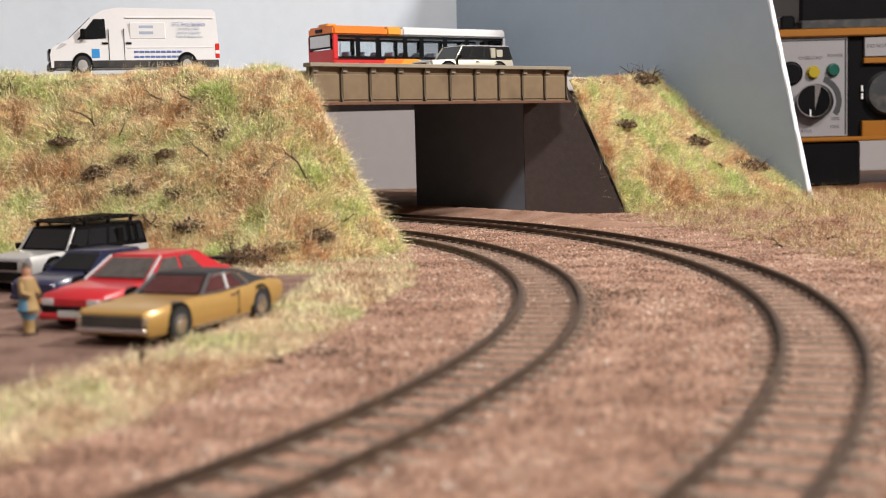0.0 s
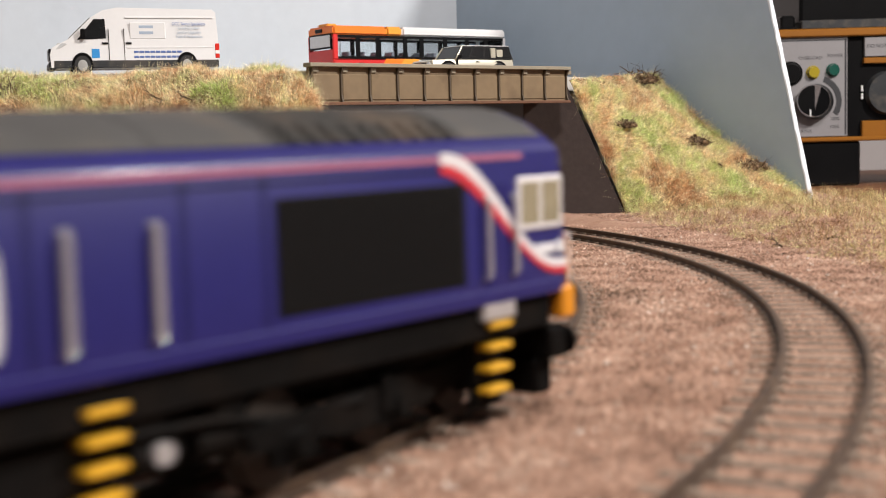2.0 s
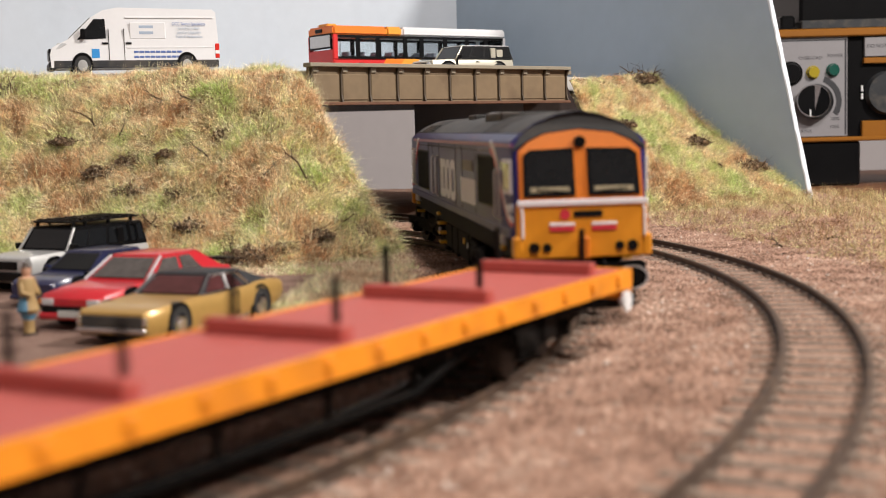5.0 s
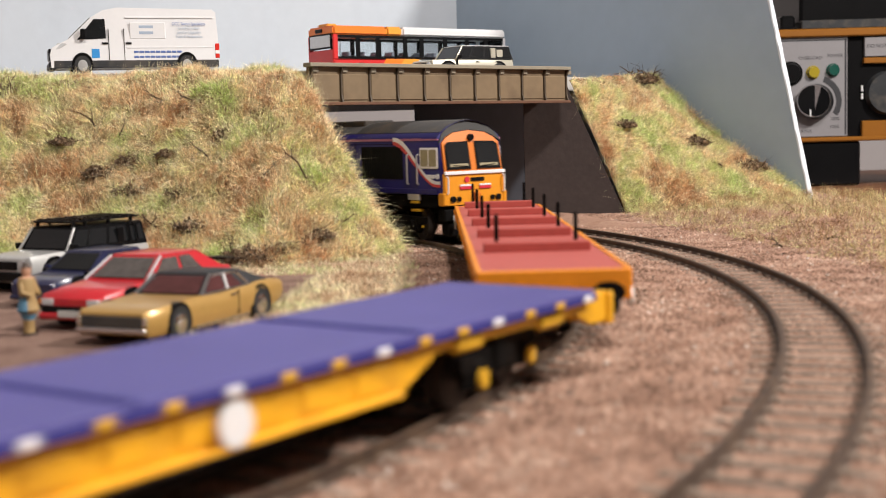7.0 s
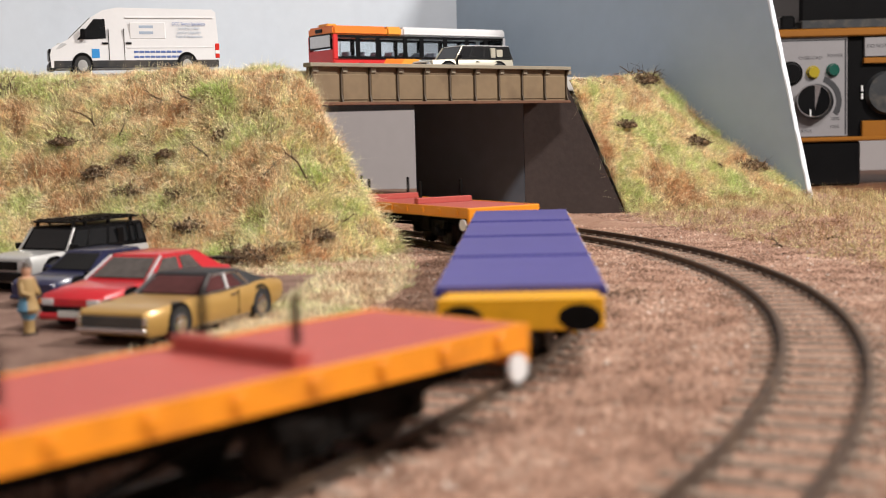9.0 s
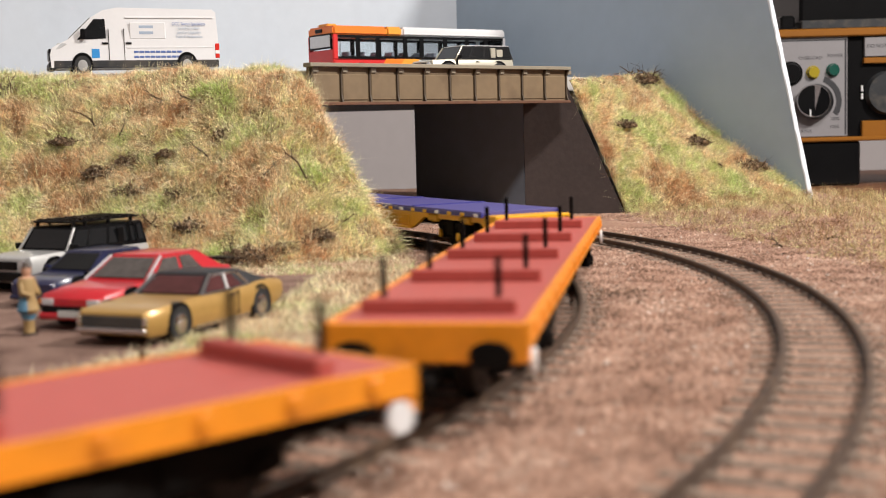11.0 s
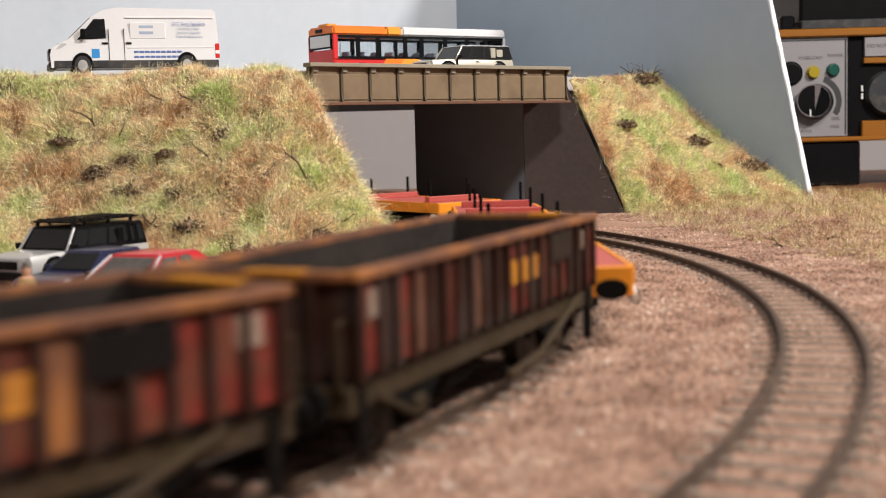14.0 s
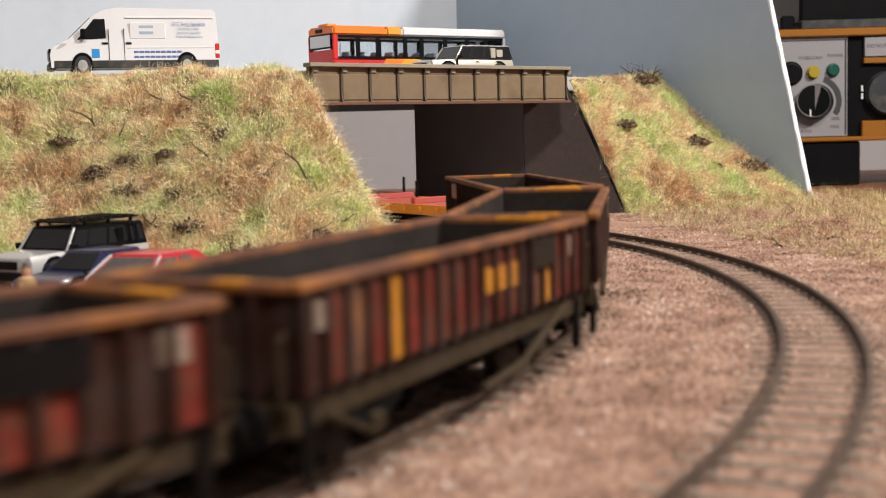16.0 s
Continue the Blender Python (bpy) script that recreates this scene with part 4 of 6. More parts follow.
BEAM_YELLOW = mat("beam_yellow", (0.80, 0.40, 0.015), 0.4, vary=0.1, dirt=(0.3, 0.13, 0.02), dirt_amount=0.35, dirt_at=0.6)


def brake_disc(parent, x, s, y, z, r):
    b = bmesh.new()
    cyl(b, (x, s * y, z), (x, s * (y + 0.7), z), r, 20)
    cyl(b, (x, s * (y - 1.5), z), (x, s * y, z), 0.5, 8)
    ob = part("brake_wheel", b, WHITE, parent, "white handbrake wheel", smooth=True)


def bolster_wagon(way_round):
    g = thing("bolster_wagon", arc_pose(0, 85), "flat bogie wagon with red deck, orange sides and black stakes", "wagon", "bolster flat wagons")
    H = 123.0
    part("deck", box(bmesh.new(), -H + 0.8, H - 0.8, -16.3, 16.3, 14.6, 16.5, 0.15), DECK_RED, g, "matt red deck")
    for s in (-1, 1):
        sb = bmesh.new()
        prism(sb, [(-H, 12.4), (H, 12.4), (H, 16.7), (-H, 16.7)], *sorted((s * 16.2, s * 17.4)))
        beam = part("side_beam", sb, BEAM_ORANGE, g, "orange side beam")
        for k in range(18):
            x = -H + 8 + k * (2 * H - 16) / 17
            part("bracket", box(bmesh.new(), x - 0.9, x + 0.9, *sorted((s * 17.3, s * 18.0)), 13.4, 15.9, 0.25), BEAM_ORANGE, beam)
        part("solebar", box(bmesh.new(), -H + 12, H - 12, *sorted((s * 11.5, s * 13.0)), 9.0, 14.5, 0.3), UNDER, g)
        tr = bmesh.new()
        tube(tr, [(-60, s * 12.5, 10), (-38, s * 12.5, 4.5), (38, s * 12.5, 4.5), (60, s * 12.5, 10)], 0.8)
        for x in (-38, -13, 13, 38):
            tube(tr, [(x, s * 12.5, 4.5), (x, s * 12.5, 12)], 0.7)
        part("truss", tr, UNDER, g)
        for x in (H - 3.5, -H + 3.5):
            brake_disc(g, x, s, 17.2, 9.8, 2.3)
    for k in range(5):
        x = way_round * (H - 13 - 46.5 * k)
        bo = part("bolster", box(bmesh.new(), x - 1.6, x + 1.6, -13.8, 13.8, 16.4, 19.0, 0.3), BOLSTER_RED, g)
        for s in (-1, 1):
            st = bmesh.new()
            box(st, x + 1.5, x + 2.6, s * 10.3 - 0.55, s * 10.3 + 0.55, 16.6, 26.2, 0.2)
            part("stake", st, UNDER, g, "black upright stake")
    for e in (-1, 1):
        hs = part("headstock", box(bmesh.new(), *sorted((e * (H - 1.4), e * (H + 0.3))), -17.2, 17.2, 9.8, 16.65, 0.3), BEAM_ORANGE, g)
        buffers(g, e * (H + 0.2), e, 12.0, 2.0, 1.25)
        part("coupling", box(bmesh.new(), *sorted((e * (H - 4), e * (H + 7.6))), -1.6, 1.6, 6.2, 8.2, 0.4), UNDER, g)
    part("chassis", box(bmesh.new(), -H + 6, H - 6, -9, 9, 10, 14.8), UNDER, g)
    yaw = math.degrees(85 / R_IN)
    bogie(g, 86, (-13, 13), 6.2, yaw, UNDER, 21)
    bogie(g, -86, (-13, 13), 6.2, -yaw, UNDER, 21)
    return g


def container_flat():
    g = thing("container_flat_wagon", arc_pose(0, 85), "container flat wagon with blue deck and yellow underframe", "wagon")
    H = 127.5
    D = H - 9
    part("frame_deck", box(bmesh.new(), -H + 0.5, H - 0.5, -15.0, 15.0, 13.0, 15.2, 0.2), BEAM_YELLOW, g, "yellow deck ends")
    for k in range(4):
        x0 = -D + k * (2 * D) / 4
        part("deck_panel", box(bmesh.new(), x0 + 0.5, x0 + 2 * D / 4 - 0.5, -17.2, 17.2, 15.1, 16.6, 0.15), DECK_BLUE, g, "matt lilac-blue deck panel")
    for k in range(1, 4):
        part("deck_joint", box(bmesh.new(), -D + k * D / 2 - 0.9, -D + k * D / 2 + 0.9, -17.1, 17.1, 16.0, 17.0, 0.2), EDGE_BLUE, g, "dark deck joint strip")
    for s in (-1, 1):
        part("deck_edge", box(bmesh.new(), -D, D, *sorted((s * 16.2, s * 17.5)), 14.4, 15.9, 0.1), EDGE_BLUE, g)
        for k in range(22):
            x = -D + 4 + k * (2 * D - 8) / 21
            part("deck_cleat", box(bmesh.new(), x - 1.5, x + 1.5, *sorted((s * 17.1, s * 17.9)), 14.5, 15.8, 0.2), STEP_YELLOW if k % 3 else STRIPE_WHITE, g)
        sb = bmesh.new()
        prism(sb, [(-H, 11.0), (-H, 14.8), (H, 14.8), (H, 9.5), (H - 8, 9.5), (H - 14, 12.2), (66, 12.2), (56, 7.4), (-56, 7.4), (-66, 12.2), (-H + 14, 12.2), (-H + 8, 9.5), (-H, 9.5)], *sorted((s * 14.2, s * 15.6)))
        beam = part("side_beam", sb, BEAM_YELLOW, g, "deep yellow side beam")
        for k in range(9):
            x = -48 + k * 12
            part("web_panel", box(bmesh.new(), x - 4, x + 4, *sorted((s * 15.5, s * 15.9)), 8.6, 12.6, 0.15), BEAM_YELLOW, beam)
        part("flange", box(bmesh.new(), -55, 55, *sorted((s * 14.8, s * 17.0)), 7.0, 7.8, 0.1), BEAM_YELLOW, beam)
        brake_disc(g, 17, s, 16.6, 10.6, 3.2)
        for x in (75, 103, -75, -103):
            part("lamp_boss", box(bmesh.new(), x - 4.5, x + 4.5, *sorted((s * 14, s * 16.4)), 11, 14.2, 0.8), STEP_YELLOW, g)
    for e in (-1, 1):
        part("headstock", box(bmesh.new(), *sorted((e * (H - 1.5), e * (H + 0.4))), -16.4, 16.4, 8.6, 15.2, 0.3), BEAM_YELLOW, g)
        buffers(g, e * (H + 0.2), e, 11.8, 2.2, 1.4)
        part("coupling", box(bmesh.new(), *sorted((e * (H - 4), e * (H + 7.6))), -1.6, 1.6, 6.2, 8.2, 0.4), UNDER, g)
    part("chassis", box(bmesh.new(), -H + 6, H - 6, -8, 8, 9, 13.4), UNDER, g)
    yaw = math.degrees(88 / R_IN)
    bogie(g, 88, (-12.5, 12.5), 5.8, yaw, STEP_YELLOW, 20)
    bogie(g, -88, (-12.5, 12.5), 5.8, -yaw, STEP_YELLOW, 20)
    return g


RUST = mat("wagon_rust", (0.034, 0.013, 0.008), 0.8, spec=0.12, vary=0.35, grain=300, blotch=45, bump=0.3, dirt=(0.05, 0.035, 0.03), dirt_amount=0.7, dirt_at=0.52)
RUST_RIM = mat("rim_rust", (0.13, 0.055, 0.03), 0.75, spec=0.25, vary=0.45, blotch=35, dirt=(0.34, 0.13, 0.03), dirt_amount=0.75, dirt_at=0.56)
MAROON = mat("wagon_maroon", (0.125, 0.017, 0.011), 0.65, spec=0.2, vary=0.4, blotch=90, bump=0.2, dirt=(0.10, 0.04, 0.02), dirt_amount=0.7, dirt_at=0.5, per_piece=0.5)
OLIVE = mat("sole_olive", (0.04, 0.027, 0.014), 0.8, spec=0.12, vary=0.35, blotch=40, dirt=(0.05, 0.035, 0.025), dirt_amount=0.6)
INSIDE = mat("wagon_inside", (0.03, 0.024, 0.021), 0.9, spec=0.1, vary=0.4, blotch=30, dirt=(0.04, 0.03, 0.028), dirt_amount=0.6)
PATCH_ORANGE = mat("faded_orange", (0.52, 0.21, 0.02), 0.7, spec=0.2, vary=0.2, dirt=(0.15, 0.06, 0.03), dirt_amount=0.5)
DUSTY = mat("dusty_white", (0.36, 0.29, 0.23), 0.8, vary=0.2, dirt=(0.2, 0.1, 0.06), dirt_amount=0.5)


def open_wagon(seed, label):
    rng = random.Random(seed)
    g = thing("open_wagon", arc_pose(0, 38), label, "wagon", "rusty open wagons")
    H, W, Z0, Z1 = 57.0, 16.2, 13.6, 29.0
    part("floor_plate", box(bmesh.new(), -H, H, -W, W, Z0, Z0 + 1.2), INSIDE, g)
    for s in (-1, 1):
        side = part("side", box(bmesh.new(), -H, H, *sorted((s * (W - 1.0), s * W)), Z0, Z1), RUST, g, "rusty ribbed wagon side")
        part("lining", box(bmesh.new(), -H + 1, H - 1, *sorted((s * (W - 1.25), s * (W - 0.95))), Z0 + 1, Z1 - 0.3), INSIDE, g)
        n = 19
        for k in range(n + 1):
            x = -H + 1.2 + k * (2 * H - 2.4) / n
            part("rib", box(bmesh.new(), x - 0.75, x + 0.75, *sorted((s * W, s * (W + 1.2))), Z0 + 0.3, Z1 - 0.8, 0.25), RUST, side)
            if k < n:
                w = (2 * H - 2.4) / n
                m = PATCH_ORANGE if rng.random() < 0.04 else RUST_RIM if rng.random() < 0.14 else MAROON
                if rng.random() < 0.78:
                    part("side_panel", box(bmesh.new(), x + 1.0, x + w - 1.0, *sorted((s * (W - 0.2), s * (W + 0.25))), Z0 + 1.2, Z1 - 2.0, 0.1), m, side)
        part("rim", box(bmesh.new(), -H - 0.6, H + 0.6, *sorted((s * (W - 1.3), s * (W + 1.3))), Z1 - 1.0, Z1 + 0.6, 0.35), RUST_RIM, g)
        for x0, z0, w, h in ((4.0, 20.0, 4.2, 4.4), (10.0, 20.0, 4.2, 4.4), (16.0, 20.0, 4.2, 4.4)):
            part("mark_bar", box(bmesh.new(), x0, x0 + w, *sorted((s * (W + 0.2), s * (W + 0.45))), z0, z0 + h, 0.05), PATCH_ORANGE, side)
        for x in (-H + 4.6, H - 8.6):
            part("mark_plate", box(bmesh.new(), x, x + 4.0, *sorted((s * (W + 0.2), s * (W + 0.5))), 22.5, 26.5, 0.05), DUSTY, side, "dusty white data panel")
        part("black_panel", box(bmesh.new(), 26, 39, *sorted((s * (W + 0.2), s * (W + 1.3))), 22.0, 27.4, 0.1), BLACK, side, "black data patch")
        part("solebar", box(bmesh.new(), -H - 1, H + 1, *sorted((s * 13.2, s * 15.6)), 9.6, 13.4, 0.3), OLIVE, g, "muddy olive solebar")
        for x in (-34, 34):
            ax = bmesh.new()
            prism(ax, [(x - 6, 10), (x + 6, 10), (x + 2.5, 3.4), (x - 2.5, 3.4)], *sorted((s * 12.2, s * 13.6)))
            box(ax, x - 2.4, x + 2.4, *sorted((s * 13, s * 15)), 4.4, 8.6, 0.4)
            tube(ax, [(x - 9, s * 14.4, 9.4), (x, s * 14.4, 8.0), (x + 9, s * 14.4, 9.4)], 0.7)
            part("axle_guard", ax, UNDER, g)
        part("brake_lever", tube(bmesh.new(), [(4, s * 16.2, 3.8), (22, s * 16.2, 5.0), (46, s * 16.4, 13.0)], 0.8), OLIVE, g)
        part("brake_link", tube(bmesh.new(), [(-50, s * 16.0, 11.0), (-36, s * 16.0, 5.2)], 0.6), OLIVE, g)
        for x in (-34, 34):
            sp = bmesh.new()
            for q in range(4):
                box(sp, x - 9 + 1.6 * q, x + 9 - 1.6 * q, *sorted((s * 13.4, s * 15.2)), 8.2 - 0.75 * q, 8.8 - 0.75 * q, 0.1)
            part("leaf_spring", sp, UNDER, g)
            part("axle_box", box(bmesh.new(), x - 2.0, x + 2.0, *sorted((s * 13.6, s * 16.0)), 4.6, 8.0, 0.6), OLIVE, g)
        part("vacuum_tank", cyl(bmesh.new(), (-14, s * 8, 6.6), (-2, s * 8, 6.6), 3.4, 16), UNDER, g, smooth=True)
        part("step_hanger", box(bmesh.new(), H - 3.6, H - 1.4, *sorted((s * 15.0, s * 16.4)), 2.6, 13, 0.3), UNDER, g)
        part("step_hanger", box(bmesh.new(), -H + 1.4, -H + 3.6, *sorted((s * 15.0, s * 16.4)), 2.6, 13, 0.3), UNDER, g)
    for e in (-1, 1):
        end = part("end", box(bmesh.new(), *sorted((e * H, e * (H - 1.0))), -W, W, Z0, Z1), RUST, g)
        part("lining", box(bmesh.new(), *sorted((e * (H - 1.25), e * (H - 0.95))), -W + 1, W - 1, Z0 + 1, Z1 - 0.3), INSIDE, g)
        part("rim", box(bmesh.new(), *sorted((e * (H - 1.3), e * (H + 1.0))), -W + 1.4, W - 1.4, Z1 - 1.0, Z1 + 0.55, 0.35), RUST_RIM, g)
        part("rim_patch", box(bmesh.new(), *sorted((e * (H - 1.4), e * (H + 1.1))), -9.0, -9.0 + 12 * rng.random() + 4, Z1 - 0.4, Z1 + 0.62, 0.2), PATCH_ORANGE, end, "worn orange stretch of the rim")
        for yy in (-10, 0, 10):
            part("rib", box(bmesh.new(), *sorted((e * H, e * (H + 1.1))), yy - 0.8, yy + 0.8, Z0, Z1 - 0.9, 0.2), RUST, end)
        part("headstock", box(bmesh.new(), *sorted((e * (H - 1), e * (H + 1.2))), -16, 16, 9.2, 13.5, 0.3), OLIVE, g)
        buffers(g, e * (H + 0.5), e, 11.4, 1.7, 1.7)
        part("coupling", box(bmesh.new(), *sorted((e * (H - 4), e * (H + 7.4))), -1.4, 1.4, 6.4, 8.2, 0.4), UNDER, g)
        for s in (-1, 1):
            part("grab_rail", tube(bmesh.new(), [(e * (H + 1.5), s * 15, 13), (e * (H + 2.6), s * 15, 14), (e * (H + 2.6), s * 15, 22), (e * (H + 1.2), s * 15, 23)], 0.4), OLIVE, g)
    part("chassis", box(bmesh.new(), -H + 3, H - 3, -8, 8, 9, 13.8), UNDER, g)
    for x in (-34, 34):
        wheelset(g, x, 6.4)
    return g


LOCO = locomotive()
BOLSTERS = [bolster_wagon(1), bolster_wagon(-1)]
BOLSTERS.append(copy_thing(BOLSTERS[0], arc_pose(0, 85)))
FLAT = container_flat()
OPENS = [open_wagon(21 + k, "rust-brown open box wagon with maroon and orange panels" if k < 3 else "dark weathered rust-brown open box wagon") for k in range(4)]
# vehicle, its bogie spacing, and how far behind the front of the train its middle rides
CONSIST = [(LOCO, 90, -538.0), (BOLSTERS[0], 85, -822.0), (FLAT, 85, -1088.5), (BOLSTERS[1], 85, -1371.0), (BOLSTERS[2], 85, -1643.0),
           (OPENS[0], 38, -1828.0), (OPENS[1], 38, -1952.0), (OPENS[2], 38, -2076.0), (OPENS[3], 38, -2200.0)]

# ---- road vehicles ----
def oct_section(x, zl, zt, hw, lower=0.93, upper=0.9, soft=0.22):
    h = zt - zl
    half = [(hw * lower, zl), (hw, zl + h * 0.3), (hw, zt - h * soft), (hw * upper, zt)]
    return [(x, y, z) for y, z in half] + [(x, -y, z) for y, z in half[::-1]]


def quad_panel(bm, pts, n, t0, t1):
    """A thin pane on four points, from t0 to t1 along n."""
    n = Vector(n)
    return loft(bm, [[tuple(Vector(p) + n * t0) for p in pts], [tuple(Vector(p) + n * t1) for p in pts]])


def cabin_faces(c):
    """Corner points of a cabin: front and rear edge at the belt and at the roof, half widths, heights."""
    fb, rb, ft, rt, wb, wt, zb, zt = c
    return {"front": [(fb, wb, zb), (fb, -wb, zb), (ft, -wt, zt), (ft, wt, zt)], "rear": [(rb, -wb, zb), (rb, wb, zb), (rt, wt, zt), (rt, -wt, zt)],
            "left": [(rb, wb, zb), (fb, wb, zb), (ft, wt, zt), (rt, wt, zt)], "right": [(fb, -wb, zb), (rb, -wb, zb), (rt, -wt, zt), (ft, -wt, zt)]}


def lerp_quad(q, u, v):
    a = Vector(q[0]).lerp(Vector(q[1]), u)
    b = Vector(q[3]).lerp(Vector(q[2]), u)
    return a.lerp(b, v)


def pane(parent, q, u0, u1, v0, v1, material, name="window", out=0.12):
    pts = [lerp_quad(q, u, v) for u, v in ((u0, v0), (u1, v0), (u1, v1), (u0, v1))]
    n = (pts[1] - pts[0]).cross(pts[3] - pts[0]).normalized()
    mid = sum(pts, Vector()) / 4
    if n.dot(Vector((mid.x - parent.get("mid", 0.0), mid.y, 0.0))) < 0:
        n = -n
    return part(name, quad_panel(bmesh.new(), pts, n, -0.25, out), material, parent)


def car(name, m, label, paint, stations, cabin, wheels, wr, hw, roof_mat=None, glass_mat=None, sides=((0.06, 0.47), (0.53, 0.94)), trim=None, category="car"):
    """A model car: lofted body, cabin, glazing, wheels in dark arches, lamps, grille, bumpers."""
    g = thing(name, m, label, category)
    glz = glass_mat or GLASS_DARK
    part("body", loft(bmesh.new(), [oct_section(*s) for s in stations]), paint, g, smooth=True)
    f = cabin_faces(cabin)
    fb, rb, ft, rt, wb, wt, zb, zt = cabin
    cb = bmesh.new()
    crown = 0.5
    low = [(fb, wb, zb - 0.4), (fb, -wb, zb - 0.4), (rb, -wb, zb - 0.4), (rb, wb, zb - 0.4)]
    top = [(ft, wt, zt), (ft, -wt, zt), (rt, -wt, zt), (rt, wt, zt)]
    loft(cb, [low, top])
    bmesh.ops.bevel(cb, geom=cb.edges[:], offset=0.35, segments=2, affect="EDGES")
    cbo = part("cabin", cb, trim or paint, g, smooth=True)
    cbo["mid"] = (fb + rb) / 2
    rf = bmesh.new()
    mx = (ft + rt) / 2
    loft(rf, [[(ft + 0.3, wt + 0.1, zt - 0.15), (ft + 0.3, -wt - 0.1, zt - 0.15), (rt - 0.3, -wt - 0.1, zt - 0.15), (rt - 0.3, wt + 0.1, zt - 0.15)],
              [(ft - 0.2, wt - 0.5, zt + crown * 0.6), (ft - 0.2, -wt + 0.5, zt + crown * 0.6), (rt + 0.2, -wt + 0.5, zt + crown * 0.6), (rt + 0.2, wt - 0.5, zt + crown * 0.6)]])
    bmesh.ops.bevel(rf, geom=rf.edges[:], offset=0.25, segments=1, affect="EDGES")
    part("roof", rf, roof_mat or paint, g, smooth=True)
    pane(cbo, f["front"], 0.07, 0.93, 0.1, 0.9, glz, "windscreen")
    pane(cbo, f["rear"], 0.1, 0.9, 0.15, 0.85, glz, "rear_window")
    for sd in ("left", "right"):
        for u0, u1 in sides:
            if sd == "right":
                u0, u1 = 1 - u1, 1 - u0
            pane(cbo, f[sd], u0, u1, 0.14, 0.86, glz)
    for x in wheels:
        for s in (-1, 1):
            a = bmesh.new()
            cyl(a, (x, s * (hw - 2.2), wr * 1.02), (x, s * (hw + 0.08), wr * 1.02), wr * 1.22, 22)
            part("wheel_arch", a, BLACK, g, smooth=True)
            wheel(g, x, s * (hw - 0.9), wr, wr, 2.2, s)
    return g


def lights(g, x, z, ys, r, material, e=1, name="headlight", w=None):
    for y in ys:
        b = bmesh.new()
        if w:
            box(b, *sorted((x - e * 0.6, x + e * 0.35)), y - w / 2, y + w / 2, z - r, z + r, 0.2)
        else:
            cyl(b, (x - e * 0.6, y, z), (x + e * 0.35, y, z), r, 14)
        part(name, b, material, g, smooth=True)


GOLD = mat("gold_paint", (0.46, 0.28, 0.085), 0.33, 0.25, vary=0.06, bump=0.04, coat=0.4)
CARRED = mat("red_paint", (0.52, 0.02, 0.03), 0.3, vary=0.06, bump=0.03, coat=0.5)
CARNAVY = mat("navy_paint", (0.012, 0.016, 0.06), 0.3, vary=0.08, bump=0.03, coat=0.5)
SILVERGREY = mat("silver_paint", (0.50, 0.50, 0.49), 0.3, 0.3, vary=0.05, bump=0.03, coat=0.4)
CHAMPAGNE = mat("champagne_paint", (0.46, 0.43, 0.35), 0.33, 0.2, vary=0.06, bump=0.03, coat=0.3)
VINYL = mat("black_vinyl", (0.02, 0.021, 0.024), 0.55, vary=0.2)
LAMPGLASS = mat("lamp_lens", (0.72, 0.74, 0.76), 0.12, 0.3, vary=0.05, bump=0.0, coat=0.6)
AMBER = mat("amber_lens", (0.75, 0.25, 0.03), 0.2, vary=0.05, bump=0.0, coat=0.5)
REDLENS = mat("red_lens", (0.6, 0.03, 0.02), 0.2, vary=0.05, bump=0.0, coat=0.5)
SEATRED = mat("red_interior", (0.30, 0.04, 0.03), 0.6, vary=0.2)
PLATE = mat("number_plate", (0.55, 0.55, 0.53), 0.5, vary=0.05)


# Red of the interior is put into this glass colour.
COUPE_GLASS = mat("coupe_glazing_red_interior", (0.085, 0.03, 0.03), 0.1, vary=0.3, bump=0.0, spec=0.45)
# Grey base colour stands for the reflections in the glass.
CAR_GLASS = mat("glazing_reflection_grey", (0.09, 0.08, 0.075), 0.1, vary=0.35, bump=0.0, spec=0.5)


